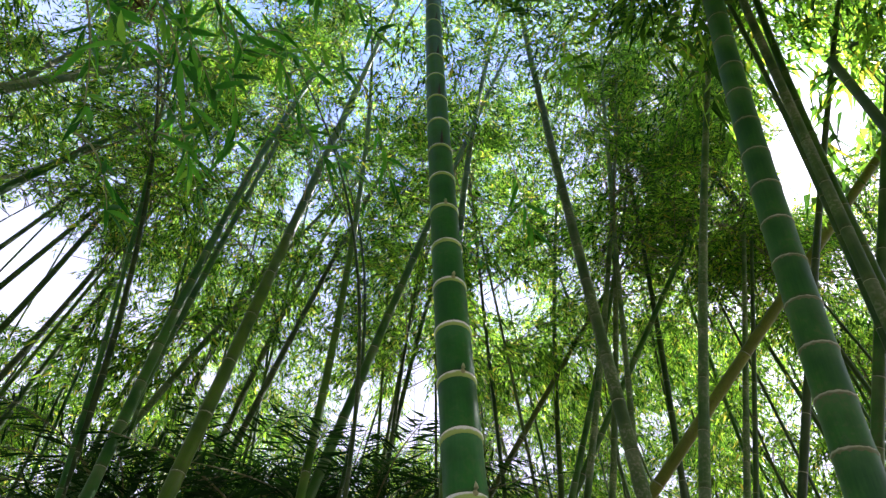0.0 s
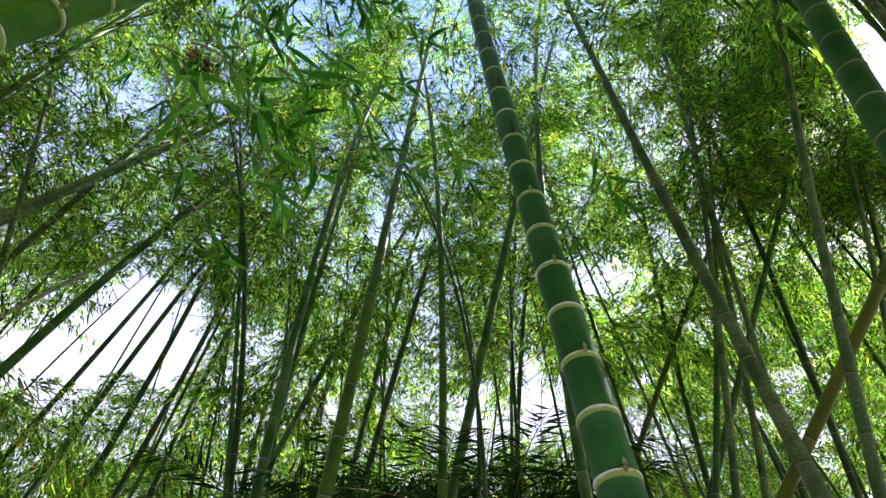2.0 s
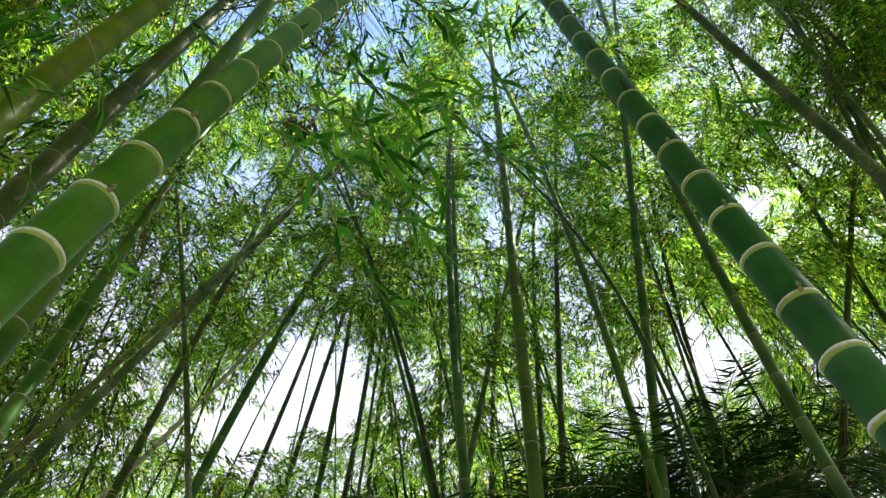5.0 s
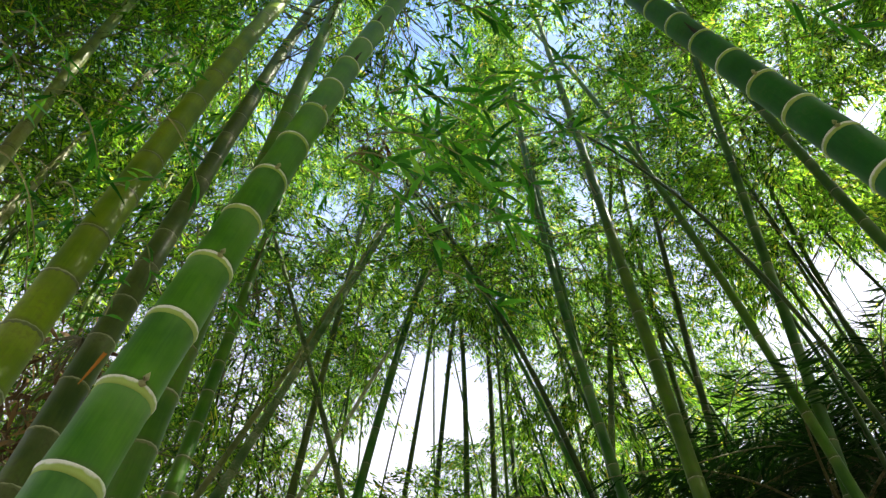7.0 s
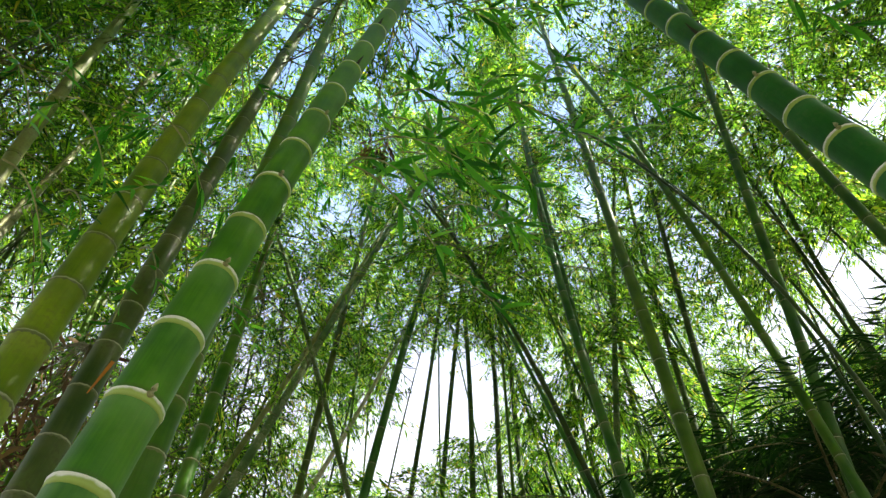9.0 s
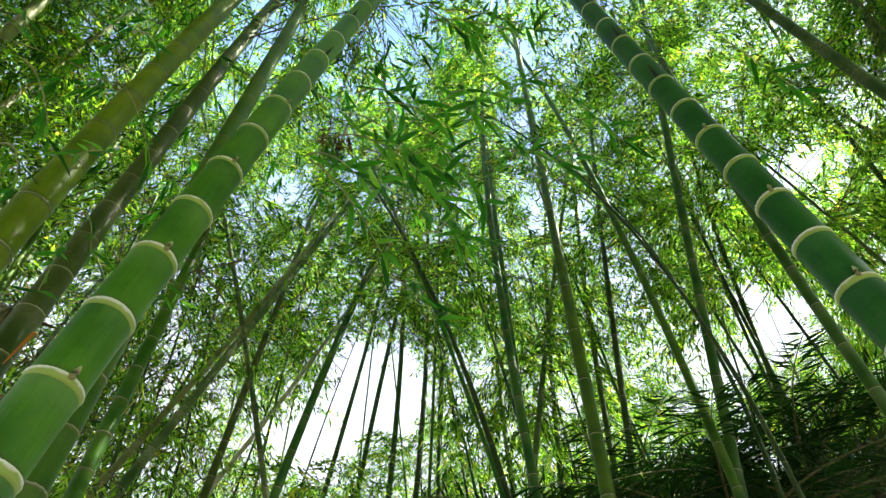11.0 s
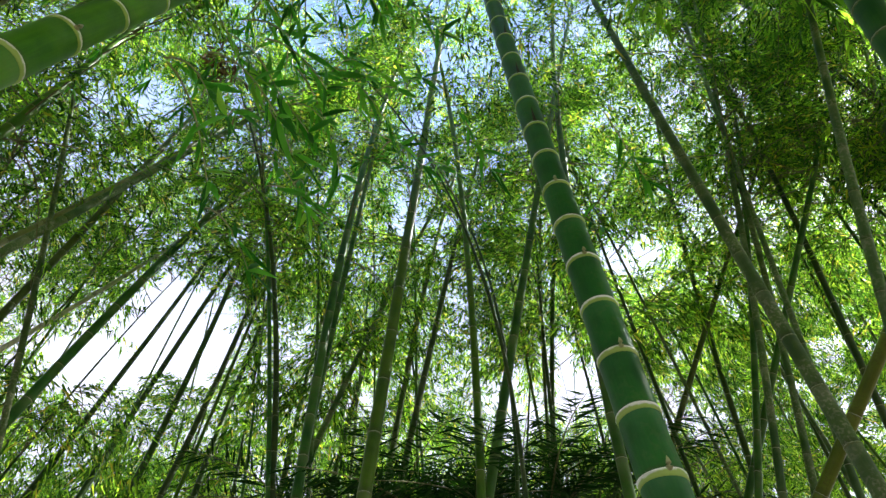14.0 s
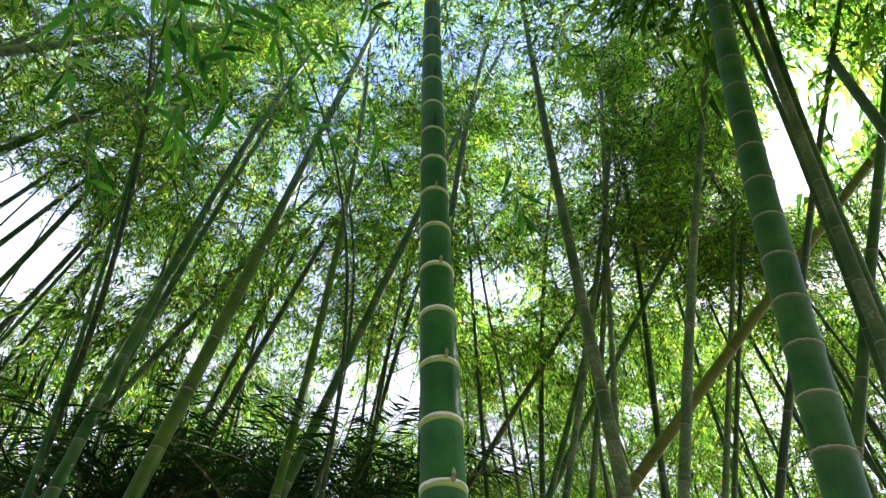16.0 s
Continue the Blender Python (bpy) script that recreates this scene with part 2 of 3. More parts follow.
def leaf_arrays(fine):
    """A lance-shaped leaf along +x, folded along its midrib: unit length and unit width."""
    if fine == "small":
        return np.array([(0.1, 0.5, 0.05), (1, 0.1, -0.06), (0, -0.42, 0.02)]), np.array([(0, 2, 1)])
    if not fine:
        return np.array([(0, 0, 0), (0.36, 0.5, 0.1), (1, 0, -0.06), (0.36, -0.5, 0.1)]), np.array([(0, 3, 2, 1)])
    xs = np.array([0.0, 0.12, 0.32, 0.55, 0.78, 1.0])
    wd = np.array([0.04, 0.34, 0.5, 0.44, 0.24, 0.0])
    dz = -0.16 * xs ** 2
    mid = np.stack([xs, 0 * xs, dz], 1)
    left, right = np.stack([xs, wd, dz + 0.3 * wd * 0.12], 1), np.stack([xs, -wd, dz + 0.3 * wd * 0.12], 1)
    v = np.concatenate([mid, left, right])
    f = []
    for i in range(5):
        f += [(i, i + 1, 7 + i, 6 + i), (i + 1, i, 12 + i, 13 + i)]
    return v, np.array(f)


def frames_from(d, up):
    """Rotation matrices whose x axes lie along d, with y level as far as may be."""
    x = d / np.linalg.norm(d, axis=1)[:, None]
    y = np.cross(up, x)
    y /= np.linalg.norm(y, axis=1)[:, None] + 1e-9
    return np.stack([x, y, np.cross(x, y)], 2)


def put_leaves(base, d, length, width, fine, roll=0.5):
    """Leaves at base, pointing along d."""
    lv, lf = leaf_arrays(fine)
    n = len(base)
    up = np.stack([rng.normal(0, roll, n), rng.normal(0, roll, n), np.ones(n)], 1)
    m = frames_from(d, up)
    s = np.stack([length, width, length if fine is True else width], 1)
    v = base[:, None] + np.einsum("nij,nkj->nki", m, lv[None] * s[:, None])
    f = lf[None] + (np.arange(n) * len(lv))[:, None, None]
    return v.reshape(-1, 3), f.reshape(-1, f.shape[-1])


def make_spray(leaves, reach, droop, size, fine):
    """A twig along +x that bends down, with leaves on both sides and a fan at its end: leaf arrays and the twig's line."""
    t = np.linspace(0, 1, 7)
    line = np.stack([t * reach, 0.04 * np.sin(3 * t), -droop * reach * t ** 2], 1)
    u = np.sort(rng.uniform(0.2, 1.0, leaves))
    u[-leaves // 5:] = rng.uniform(0.93, 1.0, len(u[-leaves // 5:]))
    base = np.stack([np.interp(u, t, line[:, k]) for k in range(3)], 1) + rng.normal(0, 1, (leaves, 3)) * [0.025, 0.045, 0.022]
    side = rng.uniform(-1.1, 1.1, leaves)
    d = np.stack([np.cos(side), np.sin(side), -0.35 - rng.uniform(0, 0.9, leaves)], 1)
    v, f = put_leaves(base, d, size * rng.uniform(0.6, 1.15, leaves), size * rng.uniform(0.14, 0.21, leaves), fine, 0.8)
    return v, f, line


SPRAYS = [make_spray(int(rng.integers(40, 56)), rng.uniform(0.35, 0.6), rng.uniform(0.2, 0.7), 0.105, "small") for _ in range(12)]


def place_sprays(sprays, at, ahead, tilt, scale):
    """Leaves of many sprays: at (n, 3), heading ahead (radians), raised by tilt (radians), scaled."""
    pieces = []
    which = rng.integers(0, len(sprays), len(at))
    for k, (v, f, line) in enumerate(sprays):
        pick = np.nonzero(which == k)[0]
        if not len(pick):
            continue
        a, e, s = ahead[pick], tilt[pick], scale[pick]
        x = np.stack([np.cos(a) * np.cos(e), np.sin(a) * np.cos(e), np.sin(e)], 1)
        m = frames_from(x, np.tile([0, 0, 1.0], (len(pick), 1)))
        vv = at[pick][:, None] + np.einsum("nij,kj->nki", m, v) * s[:, None, None]
        ff = f[None] + (np.arange(len(pick)) * len(v))[:, None, None]
        pieces.append((vv.reshape(-1, 3), ff.reshape(-1, ff.shape[-1])))
    return joined(pieces)


def ring_mesh(name, material, sides=24):
    """A raised double-lipped band round a stem of radius one."""
    prof = [(0.98, -0.26), (1.022, -0.24), (1.03, -0.12), (1.035, -0.02), (1.062, 0.04), (1.05, 0.1), (0.98, 0.14)]
    if sides < 20:
        prof = prof[::2]
    v, f = [], []
    for r, z in prof:
        for k in range(sides):
            a = 2 * math.pi * k / sides
            wob = 0.012 * math.sin(3 * a + 5 * z) + 0.03 * math.sin(a)
            v.append((r * math.cos(a), r * math.sin(a), z + wob))
    for i in range(len(prof) - 1):
        for k in range(sides):
            k2 = (k + 1) % sides
            f.append((i * sides + k, i * sides + k2, (i + 1) * sides + k2, (i + 1) * sides + k))
    return mesh_from(name, v, f, material, smooth=True)


RING_MESH, RING_MESH_DULL = ring_mesh("node_ring", RING), ring_mesh("node_ring_dull", RING_DULL, 14)
bv, bf, _ = tube([(0.97, 0, 0.0), (1.08, 0, 0.06), (1.15, 0, 0.2), (1.15, 0.01, 0.38), (1.12, 0.02, 0.52)], [0.11, 0.15, 0.12, 0.065, 0.01], 8)
BUD_MESH = mesh_from("bud", bv, bf, BUD, smooth=True)
sv, sf, _ = tube([(0.96, 0, 0.0), (1.07, 0, 0.5), (1.16, 0, 1.2), (1.25, 0.04, 2.1)], [0.15, 0.13, 0.09, 0.02], 7)
STUB_MESH = mesh_from("stub", sv, sf, STUB, smooth=True)

LABELS = {
    "emerald": "smooth emerald green giant bamboo with cream node rings",
    "jade": "jade green giant bamboo with thin brownish node rings",
    "fresh": "bright green giant bamboo with white node rings and buds",
    "golden": "golden yellow-green bamboo culm with faint node rings",
    "olive": "olive yellow-green bamboo culm with pale node rings",
    "green": "mid-green bamboo culm with leafy upper branches",
    "brown": "brownish green bamboo culm, aged and dull",
    "dark": "dark thin bamboo culm standing in shade",
    "mottled": "grey-green bamboo culm mottled with pale lichen",
    "orange": "leaning dry ochre bamboo culm",
    "straw": "bleached straw-coloured bamboo culm, lightened as if sunlit, leaning through the grove",
    "pale": "pale green bamboo culm in the grove",
}


CURVES = {}


def bamboo(x0, y0, sx, sy, qx, qy, width, top, skin, gap=0.10, grow=0.04, crown=None, leaves=40, near=False, node=None, rings=True, sides=12, size=1.0, reach=1.0, label="", group="grove bamboos"):
    """One bamboo: x = x0 + sx z + qx z^2, y likewise; crown: height at which its leaves begin."""
    r0 = width / 2

    def at(z):
        return np.array([x0 + sx * z + qx * z * z, y0 + sy * z + qy * z * z, z])

    foot = (x0, y0, 0.0)
    ob = thing("bamboo", foot, label or LABELS[skin], "bamboo", group)
    if node:
        first, gap, grow = node
        zs = [first]
        while zs[0] > 0.2:
            zs.insert(0, zs[0] - max(0.12, (gap + grow * zs[0]) / (1 + grow)))
        k, extra = 1.0, 0.0
    else:
        zs, k, extra = [0.05], 0.45 + 0.55 * width / 0.105, (0.12 if width < 0.09 else 0.0)
    while zs[-1] < top:
        zs.append(zs[-1] + min((gap + grow * zs[-1]) * k + extra, 0.55) * (1.0 if rings else 1.4))

    def radius(z):
        return r0 * max(0.06, 1.06 - 0.25 * (z / top) - 0.75 * max(0, z / top - 0.45) ** 1.4)

    pts, rad, vv = [at(0.0)], [radius(0) * 1.1], [0.6]
    for j in range(len(zs) - 1):
        a, b = zs[j], zs[j + 1]
        for fr, bulge in ((0.0, 1.015), (0.035, 1.015), (0.09, 1.0), (0.5, 0.985), (0.93, 1.0), (0.98, 1.012)) if near and a < 8 else ((0.0, 1.03), (0.06, 1.0), (0.95, 1.0)) if rings and a < 8 else ((0.0, 1.06), (0.08, 1.0)):
            z = a + (b - a) * fr
            pts.append(at(z))
            rad.append(radius(z) * bulge)
            vv.append(j + 1 + fr)
    v, f, uv = tube(pts, rad, 24 if near else sides, vv)
    part("culm", mesh_from("culm", v, f, SKIN[skin], uv, True), ob)
    mesh = RING_MESH if skin in ("emerald", "fresh") else RING_MESH_DULL
    for j, z in enumerate(zs):
        if not rings or z > (top * 0.8 if near else 8.5) or (not near and z < 2.2):
            continue
        d = Vector(at(z + 0.05) - at(z - 0.05)).normalized()
        turn = Matrix.Rotation(0.9 * j + rng.uniform(0, 6.28), 4, "Z")
        m = Matrix.Translation(at(z)) @ d.to_track_quat("Z", "Y").to_matrix().to_4x4() @ turn @ Matrix.Scale(radius(z), 4)
        part("node_ring", mesh, ob, m)
        if near:
            out = Vector((-at(z)[0], -at(z)[1], 0.0))
            out = (out - d * out.dot(d)).normalized()
            side = d.cross(out)
            face = Matrix((out, side, d)).transposed().to_4x4()
            aim = Matrix.Translation(at(z)) @ face @ Matrix.Rotation(0.25 + math.pi * (j % 2) + rng.uniform(-0.2, 0.2), 4, "Z") @ Matrix.Scale(radius(z), 4)
            if skin in ("emerald", "fresh") and z > 4.0 and j % 2 == 0:
                part("branch_stub", STUB_MESH, ob, aim, "dark dead branch stub")
            elif skin in ("emerald", "fresh"):
                part("bud", BUD_MESH, ob, aim, "small pointed dormant bud")
    CURVES[ob.name] = at
    if crown is None:
        crown = 4.2 if not near else 6.5
    if leaves:
        add_crown(ob, at, radius, crown, top, leaves, reach, size=size)
    return ob


# leaf-free gaps fitted to the sky patches in the camera's view: bearing and height of their middle, half width and half
# height, in degrees, from the camera's first place
VIEW_GAPS = [(-47.5, 39.8, 7, 4.8), (-54.5, 35, 3.2, 3), (-2.3, 38.7, 2.6, 3.8), (1.6, 37.6, 1.8, 1.8), (6, 47.5, 1.8, 3.4), (11, 47, 2.4, 1.8), (53, 50.5, 5, 5), (56.5, 53, 4.5, 4), (47.3, 48.3, 3.5, 3.5), (-63.8, 56, 2.6, 1.9), (-22, 54.2, 2.8, 1.9), (-16.8, 52.8, 1.4, 1.2),
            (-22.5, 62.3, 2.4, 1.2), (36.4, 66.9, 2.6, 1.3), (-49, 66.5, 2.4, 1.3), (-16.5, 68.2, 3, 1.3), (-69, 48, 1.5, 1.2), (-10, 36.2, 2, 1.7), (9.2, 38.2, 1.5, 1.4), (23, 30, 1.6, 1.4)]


def in_view_gap(p):
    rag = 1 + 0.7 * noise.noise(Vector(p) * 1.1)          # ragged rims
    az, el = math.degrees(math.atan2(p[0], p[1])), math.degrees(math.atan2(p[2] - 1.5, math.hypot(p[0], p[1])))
    return any(((az - a) / w) ** 2 + ((el - e) / h) ** 2 < rag for a, e, w, h in VIEW_GAPS)


def add_crown(ob, at, radius, low, top, count, reach=1.0, sprays=(4, 8), size=1.0):
    """Side branches with drooping leafy sprays, from low to the top."""
    twigs, spots, heads, tilts, sizes = [], [], [], [], []
    for i in range(count):
        z = low + (top - low) * (i + rng.uniform(0, 1)) / count
        a = rng.uniform(0, 2 * np.pi)
        length = reach * rng.uniform(0.4, 1.3) * (1.15 - 0.5 * (z - low) / (top - low))
        t = np.linspace(0, 1, 6)
        lift, bend = rng.uniform(0.3, 0.9), rng.uniform(0.3, 0.9)
        line = at(z) + np.stack([np.cos(a) * t * length, np.sin(a) * t * length, length * (lift * t - bend * t * t)], 1)
        if noise.noise(Vector(line[-1]) * 1.5) < -0.06:      # crowns hang in clumps
            continue
        tip = line[-1]
        if math.hypot(tip[0], tip[1]) > 5 and tip[2] < 1.5 + 0.36 * math.hypot(tip[0], tip[1]):
            continue
        if in_view_gap(line[-1]) or in_view_gap(line[3]) or math.hypot(line[-1][0], line[-1][1]) < 0.9 and line[-1][2] < 5:
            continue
        v, f, _ = tube(line[[0, 2, 3, 5]], np.array([0.008, 0.006, 0.005, 0.0025]), 3)
        twigs.append((v, f))
        for u in np.linspace(0.3, 1.0, int(rng.integers(*sprays))):
            spot, head = [np.interp(u, t, line[:, k]) for k in range(3)], a + rng.normal(0, 0.9)
            if in_view_gap(spot) or in_view_gap((spot[0] + 0.35 * math.cos(head), spot[1] + 0.35 * math.sin(head), spot[2] - 0.2)):
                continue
            spots.append(spot)
            heads.append(head)
            tilts.append(rng.uniform(-0.7, 0.35))
            sizes.append(size * rng.uniform(0.75, 1.3))
    if spots:
        CROWNS.append((ob, twigs, np.array(spots), np.array(heads), np.array(tilts), np.array(sizes)))


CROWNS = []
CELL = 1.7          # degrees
# leaf cover tuned to fit the camera's view: rows by height, columns by bearing, in degrees
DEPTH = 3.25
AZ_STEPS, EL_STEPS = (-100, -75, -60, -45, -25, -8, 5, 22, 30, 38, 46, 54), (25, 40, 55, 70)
VIEW_COVER = ((0.85, 0.9, 1.1, 1.05, 1.1, 1.3, 1.3, 1.4, 1.4, 1.25, 1.0, 1.0), (0.6, 0.6, 0.92, 1.1, 0.95, 1.1, 1.2, 1.25, 1.3, 1.6, 1.3, 0.9),
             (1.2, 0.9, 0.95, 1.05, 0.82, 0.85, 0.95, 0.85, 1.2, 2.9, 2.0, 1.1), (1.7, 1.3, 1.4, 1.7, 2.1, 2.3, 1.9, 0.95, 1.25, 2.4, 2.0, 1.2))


def view_depth(az, el):
    """How much leaf cover to show in the camera's view, by bearing and height: clumps and thin places."""
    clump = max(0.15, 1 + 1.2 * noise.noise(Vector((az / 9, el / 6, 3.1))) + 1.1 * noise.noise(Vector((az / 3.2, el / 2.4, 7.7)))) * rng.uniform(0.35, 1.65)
    return DEPTH * clump * np.interp(el, EL_STEPS, [np.interp(az, AZ_STEPS, row) for row in VIEW_COVER])


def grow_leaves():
    """Thin the crowns to the cover set for the camera's view, then make their meshes."""
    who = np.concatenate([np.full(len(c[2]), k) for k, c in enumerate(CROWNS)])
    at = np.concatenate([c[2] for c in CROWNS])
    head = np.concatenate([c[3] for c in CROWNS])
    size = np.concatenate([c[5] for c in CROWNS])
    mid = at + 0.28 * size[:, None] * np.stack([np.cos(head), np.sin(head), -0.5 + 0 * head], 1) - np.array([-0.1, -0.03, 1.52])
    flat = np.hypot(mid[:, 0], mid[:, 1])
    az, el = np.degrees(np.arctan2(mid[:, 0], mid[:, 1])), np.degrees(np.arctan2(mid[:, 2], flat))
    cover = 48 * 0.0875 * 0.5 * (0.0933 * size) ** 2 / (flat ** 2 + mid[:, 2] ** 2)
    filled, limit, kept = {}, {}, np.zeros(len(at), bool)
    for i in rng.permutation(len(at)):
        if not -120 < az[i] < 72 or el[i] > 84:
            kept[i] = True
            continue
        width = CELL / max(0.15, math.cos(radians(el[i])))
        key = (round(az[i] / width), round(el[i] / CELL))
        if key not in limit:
            limit[key] = view_depth(key[0] * width, key[1] * CELL) * radians(CELL) ** 2
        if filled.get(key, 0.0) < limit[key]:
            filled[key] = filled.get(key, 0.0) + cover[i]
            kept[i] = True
    for k, (ob, twigs, spots, heads, tilts, sizes) in enumerate(CROWNS):
        keep = kept[who == k]
        v, f = joined(twigs)
        tagged(part("branch_work", mesh_from("branch_work", v, f, TWIG), ob), kind="stuff")
        if keep.any():
            v, f = place_sprays(SPRAYS, spots[keep], heads[keep], tilts[keep], sizes[keep])
            tagged(part("crown", mesh_from("crown", v, f, LEAF), ob, label="drooping narrow green leaves"), kind="stuff")


# ---- ground ----
def ground_sheet():
    xs = np.concatenate([-np.geomspace(900, 12, 16), np.linspace(-10, 10, 41), np.geomspace(12, 900, 16)])
    gx, gy = np.meshgrid(xs, xs, indexing="ij")
    gz = np.array([[0.05 * noise.noise((a * 0.6, b * 0.6, 0)) if abs(a) < 11 and abs(b) < 11 else -0.02 for b in xs] for a in xs])
    n = len(xs)
    i, k = np.meshgrid(np.arange(n - 1), np.arange(n - 1), indexing="ij")
    f = np.stack([i * n + k, (i + 1) * n + k, (i + 1) * n + k + 1, i * n + k + 1], -1).reshape(-1, 4)
    ob = new("ground", mesh_from("ground", np.stack([gx, gy, gz], -1).reshape(-1, 3), f, LITTER, smooth=True))
    tagged(ob, "brown leaf litter covering the floor of the grove", "ground", kind="structure")


ground_sheet()

# ---- the bamboos of the grove ----
bamboo(0.183, 1.447, -0.0610, -0.0005, 0.00320, 0.00002, 0.114, 15.5, "emerald", near=True, leaves=88, crown=6.6, reach=1.35, label="smooth upright emerald green giant bamboo with cream node rings", node=(2.31, 0.0783, 0.0473))
LEFT_GIANT = bamboo(-1.435, -0.110, 0.0345, 0.0990, 0.00182, 0.00522, 0.118, 15.5, "fresh", near=True, leaves=88, crown=6.6, reach=1.35, label="thick bright green bamboo with white rings, buds and dead stubs", node=(2.203, 0.049, 0.0688))
OLIVE_GIANT = bamboo(-1.956, -0.060, -0.0004, -0.0242, 0.00012, 0.00653, 0.120, 15.5, "golden", near=True, leaves=88, crown=6.6, reach=1.35, node=(2.932, 0.025, 0.075))
BROWN_GIANT = bamboo(-2.312, 0.066, 0.0033, 0.0222, 0.00035, 0.00233, 0.105, 15.5, "brown", near=True, leaves=88, crown=6.6, reach=1.35, label="dull brown-green thick bamboo culm crowding beside others")
BACK_GIANT = bamboo(-1.927, 0.295, 0.0054, 0.0197, 0.00040, 0.00145, 0.096, 15.5, "olive", near=True, leaves=88, crown=6.6, reach=1.35)
PALE_CULM = bamboo(-3.537, 0.012, 0.0529, -0.1954, -0.00235, 0.00869, 0.095, 15.5, "pale", leaves=58, crown=6.6)
YELLOWISH_CULM = bamboo(-1.744, 3.073, 0.0651, 0.0292, 0.00008, 0.00003, 0.09, 15.5, "olive", leaves=58, crown=6.6, node=(3.473, 0.221, 0.0569))
GREEN_CULM = bamboo(-1.965, 3.505, -0.0703, -0.0436, 0.00765, 0.00475, 0.075, 15.5, "green", leaves=58, crown=6.6)
bamboo(-2.433, 3.840, 0.0486, 0.0414, -0.01926, -0.01642, 0.056, 10, "dark", leaves=58, crown=6.6)
bamboo(-1.117, 3.660, 0.0806, 0.0203, -0.00735, -0.00185, 0.064, 15.5, "olive", leaves=58, crown=6.6)
bamboo(-1.795, 3.978, 0.2252, -0.0064, 0.00148, -0.00004, 0.08, 12.5, "green", leaves=58, crown=6.6)
bamboo(-1.139, 3.012, 0.3315, 0.1186, -0.04646, -0.01663, 0.029, 10, "dark", leaves=0, label="thin dark dead bamboo stem arching bare through the grove")
bamboo(0.012, 3.544, -0.0322, 0.0028, 0.00897, -0.00077, 0.072, 15.5, "green", leaves=58, crown=6.6)
bamboo(0.975, 2.771, -0.0062, 0.0024, 0.00178, -0.00070, 0.075, 15.5, "mottled", leaves=58, crown=6.6, label="slanting grey-green bamboo culm speckled with pale lichen")
bamboo(0.539, 3.398, 0.2179, -0.1661, 0.00716, -0.00546, 0.061, 9, "mottled", leaves=58, crown=6.6, label="slim pale grey-green bamboo culm patched with lichen")
bamboo(0.836, 1.777, 0.0996, -0.0962, 0.00814, -0.00786, 0.113, 12.5, "jade", near=True, leaves=60, crown=6.6, reach=1.35, node=(2.479, 0.0744, 0.0377))
bamboo(1.291, 2.109, 0.1183, -0.1474, 0.00100, -0.00125, 0.052, 12.5, "mottled", leaves=50, crown=6.5, label="lichen-speckled bamboo culm slanting across the bright sky")
bamboo(1.380, 2.540, 0.1643, -0.2197, -0.00539, 0.00721, 0.034, 12.5, "dark", leaves=0)
bamboo(0.675, 4.035, 0.3386, -0.3392, 0.00636, -0.00637, 0.048, 9, "dark", leaves=50, crown=6.5)
bamboo(1.743, 2.429, 0.0842, -0.0914, 0.00610, -0.00662, 0.057, 12.5, "green", leaves=0)
bamboo(0.853, 3.857, 0.3368, -0.4381, 0.00549, -0.00713, 0.058, 9, "green", leaves=0)
bamboo(-2.218, 6.521, 0.9416, -0.6951, 0.00724, -0.00535, 0.084, 9, "orange", leaves=12, crown=6.0)
bamboo(1.110, 5.284, 0.3045, -0.1992, 0.00099, -0.00065, 0.058, 9, "mottled", leaves=58, crown=6.6)
bamboo(1.199, 5.510, 0.3188, -0.2171, -0.00033, 0.00023, 0.050, 9, "dark", leaves=58, crown=6.6)
bamboo(-0.081, 4.972, 0.3177, -0.1188, -0.00514, 0.00192, 0.06, 12.5, "mottled", leaves=58, crown=6.6)
bamboo(0.232, 5.066, 0.3082, -0.1147, -0.00843, 0.00314, 0.059, 12.5, "mottled", leaves=58, crown=6.6)
bamboo(0.861, 4.220, 0.1274, -0.0527, 0.00197, -0.00081, 0.050, 12.5, "mottled", leaves=58, crown=6.6)
bamboo(-0.640, 5.460, 0.4399, -0.1358, -0.00860, 0.00265, 0.064, 9, "green", leaves=58, crown=6.6)
bamboo(-1.568, 6.266, 0.6160, -0.2850, -0.00000, -0.00000, 0.07, 9, "green", leaves=58, crown=6.6)
bamboo(-2.161, 5.982, 0.5131, -0.0884, 0.00887, -0.00153, 0.07, 9, "brown", leaves=58, crown=6.6)
bamboo(1.322, 5.141, 0.1833, -0.0829, -0.00412, 0.00186, 0.062, 12.5, "dark", leaves=58, crown=6.6)
bamboo(1.000, 5.954, 0.0023, -0.0005, 0.00878, -0.00199, 0.064, 15.5, "dark", leaves=58, crown=6.6)
bamboo(-6.706, 3.722, 0.1478, 0.1757, -0.00288, -0.00343, 0.075, 12.5, "dark", leaves=55, crown=8.3)
bamboo(-6.122, 4.467, 0.0661, 0.0706, 0.00210, 0.00224, 0.076, 15.5, "dark", leaves=55, crown=8.3)
bamboo(-5.967, 4.684, 0.1395, 0.1356, -0.00645, -0.00627, 0.085, 15.5, "dark", leaves=55, crown=8.3)
bamboo(-5.451, 4.546, 0.1579, 0.1384, -0.00677, -0.00593, 0.076, 15.5, "dark", leaves=55, crown=8.3)
bamboo(-4.926, 5.671, -0.0252, -0.0206, 0.00562, 0.00459, 0.080, 15.5, "dark", leaves=55, crown=8.3)
bamboo(-4.614, 2.202, 0.0615, 0.0864, 0.00522, 0.00733, 0.085, 12.5, "green", leaves=58, crown=6.6)
